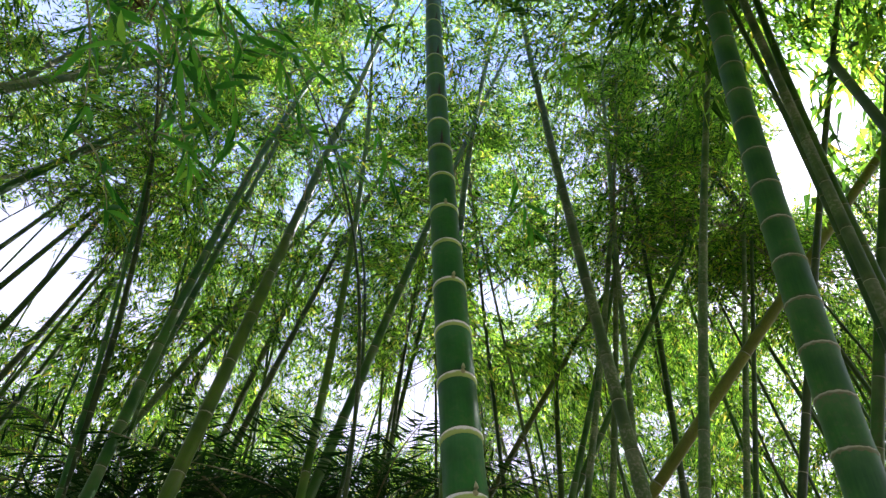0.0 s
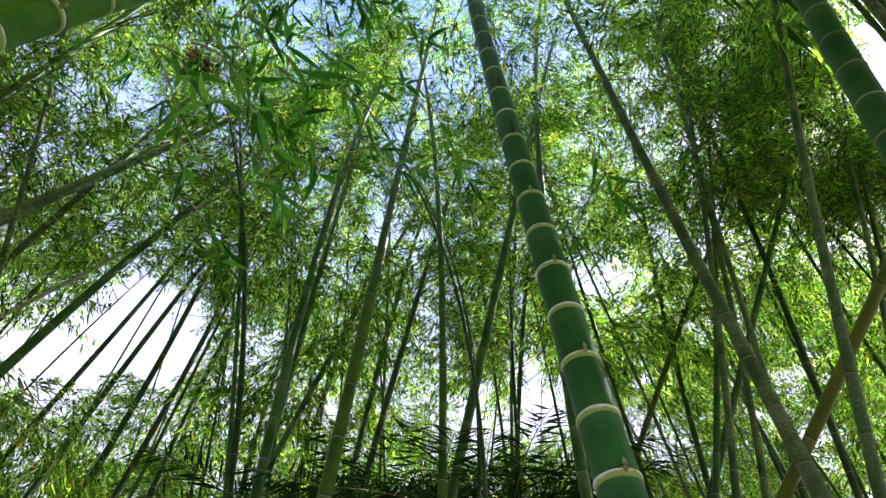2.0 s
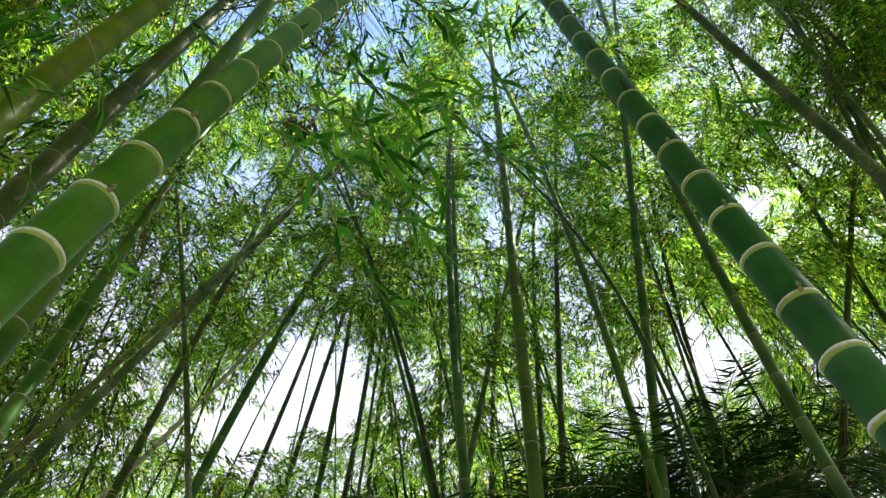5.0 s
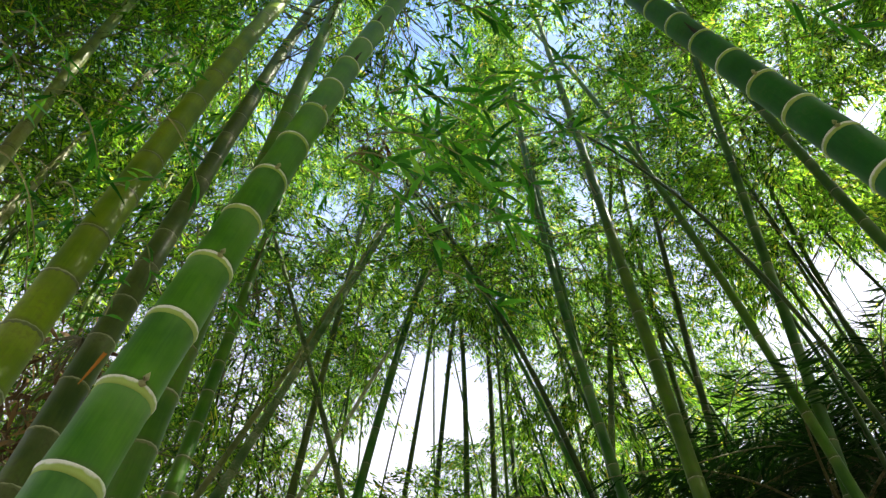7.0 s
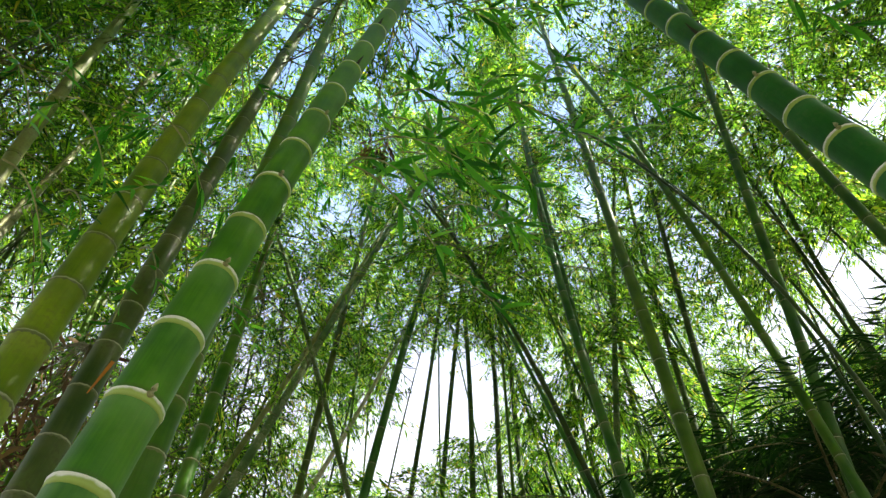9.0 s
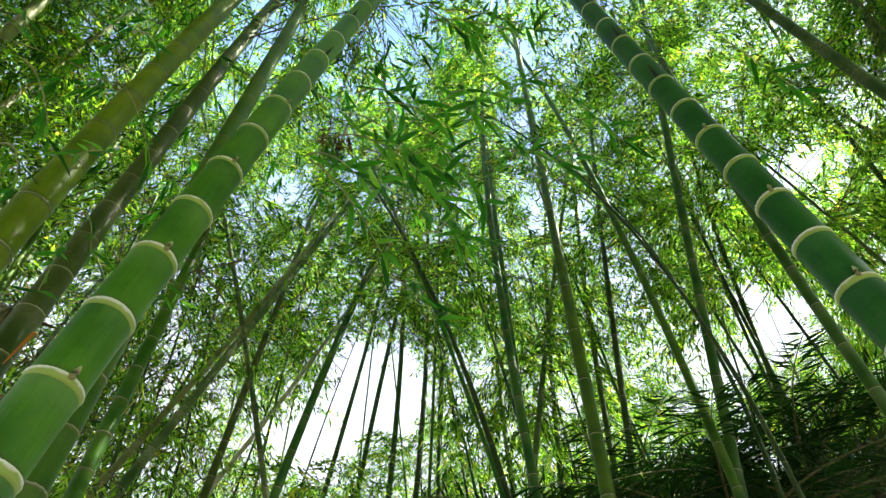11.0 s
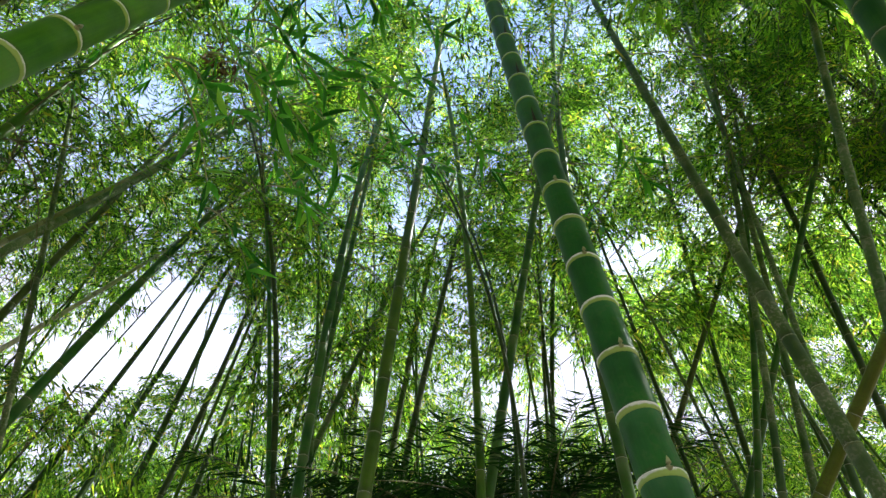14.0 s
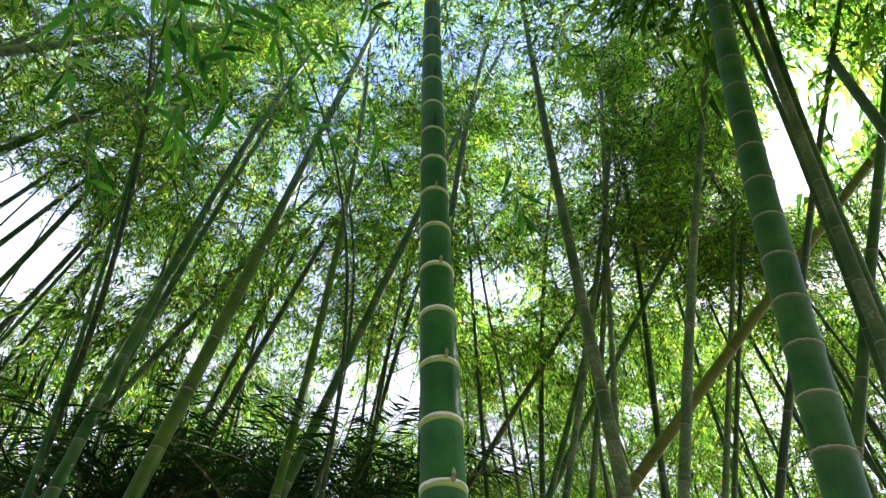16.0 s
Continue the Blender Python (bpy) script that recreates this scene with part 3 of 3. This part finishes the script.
bamboo(-2.096, 4.076, -0.0882, -0.0685, -0.00711, -0.00552, 0.040, 12.5, "green", leaves=58, crown=6.6)
bamboo(-2.659, 4.001, 0.0265, 0.0148, 0.00079, 0.00044, 0.066, 15.5, "green", leaves=58, crown=6.6)
bamboo(-4.176, 4.585, 0.1861, 0.0955, 0.00410, 0.00210, 0.075, 12.5, "mottled", leaves=58, crown=6.6)
bamboo(-2.460, 4.440, 0.1221, 0.0376, 0.00369, 0.00114, 0.066, 12.5, "dark", leaves=58, crown=6.6)
bamboo(-6.498, 0.381, 0.4307, 0.5229, -0.01364, -0.01656, 0.052, 9, "straw", leaves=12, crown=6.0, label="bleached straw-coloured bamboo culm, lightened as if sunlit, leaning far over")
bamboo(-4.391, -0.391, 0.0115, -0.1031, -0.00099, 0.00895, 0.061, 15.5, "straw", leaves=12, crown=6.0, label="bleached white bamboo culm, lightened as if sunlit, leaning through shade")
bamboo(-5.499, -0.037, 0.1904, 0.4015, -0.00386, -0.00813, 0.058, 12.5, "pale", leaves=12, crown=6.0)
bamboo(-3.303, 0.787, 0.0113, 0.0354, 0.00000, 0.00000, 0.092, 7.5, "olive", leaves=24, crown=5.0, label="dull green bamboo culm close behind the bright giants")
bamboo(-4.787, 0.370, 0.1342, 0.2805, 0.00000, 0.00000, 0.075, 12.5, "mottled", leaves=40, crown=6.6, label="slanting pale bamboo culm patched with lichen")
bamboo(-4.195, -1.203, -0.0129, 0.1146, -0.00000, 0.00000, 0.034, 11, "dark", leaves=0, label="thin dark bamboo stem slanting behind the giants")
bamboo(-3.919, -0.844, -0.0053, 0.0335, -0.00000, 0.00000, 0.036, 11, "pale", leaves=0, label="thin pale bamboo stem slanting behind the giants")
bamboo(-3.269, 3.313, -0.1125, -0.2093, -0.00339, -0.00630, 0.048, 12.5, "mottled", leaves=58, crown=6.6)
bamboo(-4.901, 1.971, 0.0458, 0.0846, -0.00000, 0.00000, 0.074, 15.5, "brown", leaves=58, crown=6.6)
bamboo(-1.753, 3.913, 0.4401, 0.0765, -0.04596, -0.00799, 0.035, 9, "dark", leaves=0, label="thin dark dead bamboo stem bending across the grove")
bamboo(-1.098, 6.387, 0.0282, 0.0019, 0.00898, 0.00059, 0.065, 15.5, "dark", leaves=58, crown=6.6)
bamboo(-2.846, 5.851, 0.0229, 0.0084, 0.00679, 0.00249, 0.076, 15.5, "mottled", leaves=58, crown=6.6)
bamboo(-3.667, 5.978, 0.0274, 0.0136, 0.00640, 0.00317, 0.069, 15.5, "dark", leaves=58, crown=6.6)
bamboo(-3.994, 6.342, -0.0487, -0.0305, 0.00542, 0.00339, 0.074, 15.5, "mottled", leaves=58, crown=6.6)



# ---- slender bamboos between, whose crowns make the roof ----
def at_bearing(az, dist):
    return dist * math.sin(radians(az)), dist * math.cos(radians(az))


def slender(az, dist, low, top, leaves, group, skins=("green", "dark", "mottled", "olive"), lean=0.05, size=1.0):
    x, y = at_bearing(az, dist)
    bamboo(x, y, rng.normal(0, lean), rng.normal(0, lean), rng.normal(0, 0.006), rng.normal(0, 0.006), rng.uniform(0.026, 0.05), top,
           skins[int(rng.integers(0, len(skins)))], crown=low, leaves=int(leaves * 1.3), rings=False, sides=6, size=size * 1.1, group=group)


for k in range(36):
    az, dist = -118 + 182 * (k + rng.uniform(0, 1)) / 36, rng.uniform(5.2, 8.5)
    slender(az, dist, 1.5 + 0.8 * dist, rng.uniform(13.5, 17) - (3.0 if az > -12 else 0.0), 84 if az < -12 else 66, "slender bamboos", size=1.2)
for k in range(8):
    slender(-128 + 6 * k, rng.uniform(3.6, 6.0), 5.5, rng.uniform(12, 15), 72, "slender bamboos", size=1.15)
for az, dist in ((-82, 4.6), (-76, 5.4), (-70, 5.2), (-88, 4.4)):
    slender(az, dist, 3.2, 7.0, 48, "slender bamboos", ("dark", "brown"))
for k in range(5):
    dist = rng.uniform(6.0, 8.0)
    slender(-78 + 4.5 * k, dist, 1.5 + 0.5 * dist, 8.6, 75, "slender bamboos", ("dark", "brown"), size=1.1)
for k in range(9):
    slender(-34 + 9 * k + rng.uniform(-2, 2), rng.uniform(5.6, 7.0), 8.8, rng.uniform(13, 15), 68, "slender bamboos", lean=0.02, size=1.15)
for az, dist in ((31, 7.2), (36, 6.4), (40, 7.4), (43, 6.6)):     # the dense dark clump
    slender(az, dist, 7.2, 14.0, 110, "slender bamboos", ("dark",), size=0.9)
for az, dist in ((33, 5.6), (37, 8.2), (39, 5.4), (42, 8.4), (45, 5.8)):
    slender(az, dist, 6.0 if dist < 7 else 8.0, 13.0, 110, "slender bamboos", ("dark",), lean=0.02, size=0.85)


# ---- bamboos further off ----
def far_bamboos():
    made = 0
    while made < 62:
        az, dist = rng.uniform(-120, 68), rng.uniform(7.5, 15)
        if -57 < az < -41:                    # the open gap with bright sky
            continue
        made += 1
        slender(az, dist, 1.5 + 0.42 * dist + rng.uniform(0, 1), rng.uniform(12, 17) if az < -20 else rng.uniform(9.5, 12.5), 86 if az < -20 else 74, "far bamboos", size=1.1)
    for k in range(16):                       # taller bamboos added further back, to keep the sun off the far leaves
        slender(-6 + 4.6 * k, rng.uniform(13, 16.5), 8.0, rng.uniform(16, 18.5), 70, "far bamboos", size=1.8)
    for k in range(7):                        # dark thicket behind the palms
        slender(-44 + 3.6 * k, rng.uniform(8.0, 10.0), 3.9, rng.uniform(7.0, 8.0), 62, "far bamboos", ("dark",), size=1.15)
    for k in range(10):                       # low growth under the gap
        slender(-64 + 2.8 * k, rng.uniform(10.5, 13), 5.0, rng.uniform(8.0, 9.6), 80, "far bamboos", size=1.15)


far_bamboos()

# unseen bamboos added behind the path and overhead to cut sky light and reflections
for k in range(22):
    slender(62 + 163 * (k + rng.uniform(0, 1)) / 22, rng.uniform(1.8, 4.5), 6.2, rng.uniform(11, 14), 24, "bamboos behind the path", size=2.2)
for k in range(30):
    slender(68 + 155 * (k + rng.uniform(0, 1)) / 30, rng.uniform(2.8, 9), rng.uniform(2.0, 4.0), rng.uniform(10, 13), 22, "bamboos behind the path", size=1.5)


# ---- leafy twigs that hang low over the path ----
nv, nf = leaf_arrays(True)
LEAF_MESH = mesh_from("leaf", nv * np.array([1.0, 0.125, 1.0]), nf, LEAF_NEAR, smooth=True)


def hanging_twig(owner, tip, length, heading, leaves=13, size=0.2):
    """A thin arching twig ending at tip, with a fan of large leaves."""
    t = np.linspace(0, 1, 8)
    h = np.array([math.cos(heading), math.sin(heading), 0.0])
    line = np.array(tip) - h * (length * 0.55 * (1 - t))[:, None] + np.array([0, 0, 1.0]) * (length * 0.8 * (1 - t ** 1.6))[:, None]
    v, f, _ = tube(line, np.linspace(0.0046, 0.002, 8), 6)
    twig = part("twig", mesh_from("twig", v, f, TWIG_NEAR, smooth=True), owner, label="thin arching yellowish twig")
    for k in range(leaves):
        u = 1.0 if k < leaves // 3 else rng.uniform(0.35, 0.98)
        p = [np.interp(u, t, line[:, c]) for c in range(3)]
        a = heading + rng.uniform(-1.5, 1.5)
        e = rng.uniform(-1.35, -0.25)
        d = Vector((math.cos(a) * math.cos(e), math.sin(a) * math.cos(e), math.sin(e)))
        m = Matrix.Translation(p) @ d.to_track_quat("X", "Z").to_matrix().to_4x4() @ Matrix.Rotation(rng.normal(0, 0.7), 4, "X") @ Matrix.Scale(size * rng.uniform(0.65, 1.15), 4)
        leaf = new("leaf", LEAF_MESH)
        leaf.parent = twig
        leaf.matrix_basis = m
    return twig


for tip in ((-0.82, 0.7, 3.91), (-0.92, 0.8, 3.73), (-0.86, 1.01, 3.9), (-1.0, 1.19, 3.63), (-1.01, 1.36, 3.64), (-0.68, 1.22, 4.19), (-0.57, 1.45, 4.08), (-0.44, 1.58, 4.15)):
    hanging_twig(LEFT_GIANT, tip, rng.uniform(0.5, 0.8), rng.uniform(-1.0, 1.2))
for tip in ((-1.4, 0.77, 4.11), (-1.07, 0.83, 4.01), (-0.89, 1.26, 3.87), (-1.02, 1.07, 3.81), (-1.16, 0.72, 4.12), (-0.29, 1.77, 4.4), (-0.46, 1.11, 4.27), (-0.67, 0.95, 4.09), (-0.31, 0.96, 4.35), (-0.54, 0.78, 4.28), (0.51, 2.09, 4.37), (0.23, 2.38, 4.43)):
    hanging_twig(OLIVE_GIANT, tip, rng.uniform(0.5, 0.9), rng.uniform(-1.0, 1.2), 12)
for tip in ((-1.57, -0.46, 3.72), (-1.74, -0.18, 4.0), (-1.73, -0.17, 3.52), (-1.83, 0.09, 3.02), (-1.77, 0.14, 3.22), (-1.82, -0.14, 3.32), (-1.74, -0.46, 3.6), (-1.66, -0.11, 4.4), (-1.67, 0.13, 3.68), (-1.66, -0.07, 3.45), (-1.53, -0.56, 3.72), (-1.85, -0.17, 3.14), (-2.22, 0.57, 3.68), (-2.37, 0.76, 3.76)):
    hanging_twig(BROWN_GIANT, tip, rng.uniform(0.4, 0.7), rng.uniform(-0.5, 1.5), 8, 0.14)
for tip in ((-0.95, 0.56, 3.29), (-0.88, 0.6, 3.19), (-0.83, 0.73, 3.4), (-1.04, 0.77, 3.16), (-1.15, 1.19, 3.24), (-0.97, 1.17, 3.61), (-0.67, 0.87, 4.08), (-0.63, 1.34, 4.11), (-0.88, 1.01, 3.73), (-0.74, 0.82, 3.74), (-0.4, 0.83, 4.25), (-0.56, 1.07, 4.14)):
    hanging_twig(BACK_GIANT, tip, rng.uniform(0.5, 0.8), rng.uniform(-0.8, 1.2), 11, 0.185)


def leafy_boughs(owner, low, high, count, bearings, rises, size=0.17):
    """Arching side boughs of one culm, hung with fans of long drooping leaves."""
    curve = CURVES[owner.name]
    twigs, bases, ways = [], [], []
    t = np.linspace(0, 1, 9)
    tries = 0
    while len(twigs) < count and tries < 40 * count:
        tries += 1
        z, a, length = rng.uniform(low, high), rng.uniform(0, 2 * np.pi), rng.uniform(0.7, 1.7)
        lift, bend = rng.uniform(0.25, 0.7), rng.uniform(0.55, 1.0)
        line = curve(z) + length * np.stack([np.cos(a) * t, np.sin(a) * t, lift * t - bend * t * t], 1)
        far = np.linalg.norm(line[3:] - np.array([-0.1, -0.03, 1.52]), axis=1)
        tip = line[-1] - np.array([-0.1, -0.03, 1.52])
        az, el = math.degrees(math.atan2(tip[0], tip[1])), math.degrees(math.atan2(tip[2], math.hypot(tip[0], tip[1])))
        # keep only boughs whose tips fall inside the wanted part of the camera's view
        if far.min() < 1.9 or not bearings[0] < az < bearings[1] or not rises[0] < el < rises[1] or in_view_gap(line[-1]) or in_view_gap(line[5]):
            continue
        twigs.append(tube(line, np.linspace(0.006, 0.0016, 9), 4)[:2])
        for u in np.linspace(0.25, 1.0, int(rng.integers(4, 8))):
            p = np.array([np.interp(u, t, line[:, c]) for c in range(3)])
            b = a + rng.normal(0, 0.8)
            sub = p + np.linspace(0, 1, 5)[:, None] * np.array([math.cos(b) * 0.16, math.sin(b) * 0.16, -rng.uniform(0.03, 0.14)])
            twigs.append(tube(sub, np.linspace(0.0022, 0.001, 5), 3)[:2])
            n = int(rng.integers(5, 9))
            q = rng.uniform(0.35, 1.0, n)
            bases.append(sub[0] + (sub[-1] - sub[0]) * q[:, None])
            c, e = b + rng.uniform(-1.0, 1.0, n), rng.uniform(-1.2, -0.15, n)
            ways.append(np.stack([np.cos(c) * np.cos(e), np.sin(c) * np.cos(e), np.sin(e)], 1))
    if not twigs:
        return
    v, f = joined(twigs)
    tagged(part("bough_work", mesh_from("bough_work", v, f, TWIG_NEAR), owner), kind="stuff")
    base, way = np.concatenate(bases), np.concatenate(ways)
    length = size * rng.uniform(0.6, 1.15, len(base))
    v, f = put_leaves(base, way, length, length * rng.uniform(0.11, 0.15, len(base)), True, 0.6)
    tagged(part("drooping_foliage", mesh_from("drooping_foliage", v, f, LEAF_NEAR, smooth=True), owner, label="long drooping green leaves in fans"), kind="stuff")


leafy_boughs(LEFT_GIANT, 4.6, 7.5, 32, (-75, -22), (50, 76))
leafy_boughs(OLIVE_GIANT, 4.4, 8.0, 24, (-125, -70), (42, 74))
leafy_boughs(BROWN_GIANT, 4.2, 8.0, 24, (-120, -62), (40, 72))
leafy_boughs(BACK_GIANT, 4.4, 7.5, 20, (-80, -40), (44, 74))
leafy_boughs(PALE_CULM, 4.2, 8.5, 30, (-125, -75), (36, 70), 0.15)
leafy_boughs(YELLOWISH_CULM, 5.2, 8.0, 28, (-45, -8), (46, 72), 0.16)
leafy_boughs(GREEN_CULM, 5.2, 8.5, 18, (-55, -18), (44, 70), 0.16)


# ---- feathery palms in the shade ----
def palm(x, y, height, fronds, reach):
    ob = thing("palm", (x, y, 0.0), "dark green feathery palm in deep shade", "palm", "palms")
    zs = np.linspace(0, height, 14)
    v, f, _ = tube(np.stack([x + 0.03 * np.sin(zs), y + 0 * zs, zs], 1), np.where(np.arange(14) % 2, 0.052, 0.06), 10)
    part("trunk", mesh_from("trunk", v, f, TRUNK, smooth=True), ob, label="ringed grey palm trunk")
    for k in range(fronds):
        a = 2.4 * k + rng.uniform(-0.3, 0.3)
        rise = rng.uniform(0.5, 1.35)
        n = 26
        t = np.linspace(0, 1, n)
        length = reach * rng.uniform(0.8, 1.15)
        out = length * (math.cos(rise) * t + 0.35 * t * t)
        up = length * (math.sin(rise) * t - 0.62 * t * t)
        line = np.stack([x + math.cos(a) * out, y + math.sin(a) * out, height - 0.05 + up], 1)
        v, f, _ = tube(line, np.linspace(0.014, 0.003, n), 6)
        frond = part("frond", mesh_from("frond", v, f, TWIG, smooth=True), ob, label="arching palm frond")
        d = np.gradient(line, axis=0)
        d /= np.linalg.norm(d, axis=1)[:, None]
        side = np.cross(d, [0, 0, 1.0])
        side /= np.linalg.norm(side, axis=1)[:, None]
        bases, ways = [], []
        for u in np.linspace(0.12, 1, 58):
            p = np.array([np.interp(u, t, line[:, c]) for c in range(3)])
            dd = np.array([np.interp(u, t, d[:, c]) for c in range(3)])
            ss = np.array([np.interp(u, t, side[:, c]) for c in range(3)])
            for sgn in (-1, 1):
                bases.append(p)
                ways.append(dd * 0.75 + sgn * ss * 0.9 + np.array([0, 0, rng.uniform(-0.7, 0.2)]) + rng.normal(0, 0.1, 3))
        bases, ways = np.array(bases), np.array(ways)
        size = 0.42 * reach / 2 * (1.1 - np.abs(np.repeat(np.linspace(0, 1, 58), 2) - 0.45)) * rng.uniform(0.9, 1.1, len(bases))
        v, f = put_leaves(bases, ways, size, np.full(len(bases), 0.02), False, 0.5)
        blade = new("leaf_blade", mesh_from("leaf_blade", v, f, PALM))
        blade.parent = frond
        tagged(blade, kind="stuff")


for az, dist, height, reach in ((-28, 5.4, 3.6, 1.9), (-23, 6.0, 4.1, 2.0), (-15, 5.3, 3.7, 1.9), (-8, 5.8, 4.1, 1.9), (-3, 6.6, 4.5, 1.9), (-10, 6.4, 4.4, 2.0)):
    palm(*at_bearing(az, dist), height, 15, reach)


# ---- dry and broken things ----
def cut_pole():
    ob = thing("cut_bamboo_pole", (1.15, 1.21, 0.0), "dark green bamboo pole cut off short at the top", "bamboo pole")
    zs = np.linspace(0, 4.08, 18)
    pts = np.stack([1.15 + 0.127 * zs, 1.21 - 0.055 * zs, zs], 1)
    v, f, uv = tube(np.concatenate([pts, pts[-1:] + [[0.002, -0.001, 0.004]], pts[-1:] + [[0.002, -0.001, -0.05]]]), np.concatenate([np.full(18, 0.019), [0.015, 0.013]]), 16, np.concatenate([np.arange(18) * 0.9, [16, 16.2]]))
    part("culm", mesh_from("culm", v, f, SKIN["dark"], uv, True), ob)
    for z in np.arange(0.5, 3.9, 0.42):
        part("node_ring", RING_MESH_DULL, ob, Matrix.Translation((1.15 + 0.127 * z, 1.21 - 0.055 * z, z)) @ Vector((0.127, -0.055, 1)).to_track_quat("Z", "Y").to_matrix().to_4x4() @ Matrix.Scale(0.019, 4))


cut_pole()


def dry_cluster(owner, middle, spread, count, root):
    """Withered leaves caught in a tangle of twigs that reaches back to its stem."""
    mid = np.array(middle)
    t = np.linspace(0, 1, 6)
    twigs = []
    for k in range(9):
        end = mid + rng.normal(0, spread * 0.6, 3)
        line = np.array(root) + (end - np.array(root)) * t[:, None] + np.array([0, 0, 1.0]) * (0.12 * np.sin(math.pi * t))[:, None]
        v, f, _ = tube(line, np.linspace(0.0022, 0.001, 6), 4)
        twigs.append((v, f))
    v, f = joined(twigs)
    tagged(part("dry_tangle", mesh_from("dry_tangle", v, f, TWIG), owner), kind="stuff")
    v, f = put_leaves(mid + rng.normal(0, spread, (count, 3)), rng.normal(0, 1, (count, 3)) + [0, 0, -0.5], rng.uniform(0.06, 0.13, count), rng.uniform(0.012, 0.022, count), True, 1.5)
    tagged(part("dry_foliage", mesh_from("dry_foliage", v, f, DRY), owner, label="withered brown leaves"), kind="stuff")


dry_cluster(BROWN_GIANT, (-2.12, 1.26, 5.97), 0.07, 90, (-2.29, 0.3, 6.1))
for mid in ((-2.86, 0.07, 3.32), (-2.95, 0.15, 3.12), (-2.96, 0.14, 3.55), (-2.9, 0.3, 2.9), (-3.0, -0.1, 3.2)):
    dry_cluster(BROWN_GIANT, mid, 0.16, 120, (-2.3, 0.1, 3.3))


def dry_sheath(owner, top, length, width):
    n = 8
    t = np.linspace(0, 1, n)
    w = width * (1 - 0.7 * t)
    mid = np.array(top) + np.stack([0.06 * t * t, -0.03 * t, -length * t], 1)
    v = np.concatenate([mid + np.stack([w * 0.3, w, 0 * t], 1), mid + np.stack([-w * 0.25, 0 * t, 0 * t], 1), mid + np.stack([w * 0.3, -w, 0 * t], 1)])
    f = [(c * n + i, c * n + i + 1, (c + 1) * n + i + 1, (c + 1) * n + i) for c in range(2) for i in range(n - 1)]
    part("dry_sheath", mesh_from("dry_sheath", v, f, SHEATH, smooth=True), owner, label="hanging orange-brown dry sheath")


dry_sheath(BACK_GIANT, (-1.72, 0.13, 2.8), 0.17, 0.0055)
dry_sheath(BACK_GIANT, (-1.95, 0.36, 3.3), 0.12, 0.006)

# more crowns close behind the leaning giants
for k in range(5):
    slender(-124 + 8.5 * k, rng.uniform(3.8, 5.5), 6.2, rng.uniform(12, 14.5), 62, "slender bamboos", ("dark", "brown"), size=1.2)
# bamboos added to shade and darken the bright low growth under the sun
for k in range(6):
    slender(34 + 4.6 * k, rng.uniform(11.5, 14.0), 5.2, rng.uniform(11.5, 13.0), 64, "far bamboos", ("dark", "brown"), size=1.25)
for k in range(5):
    slender(34 + 4.5 * k, rng.uniform(7.5, 9.5), 3.4, rng.uniform(7.0, 8.0), 58, "slender bamboos", ("dark",), size=1.1)

grow_leaves()
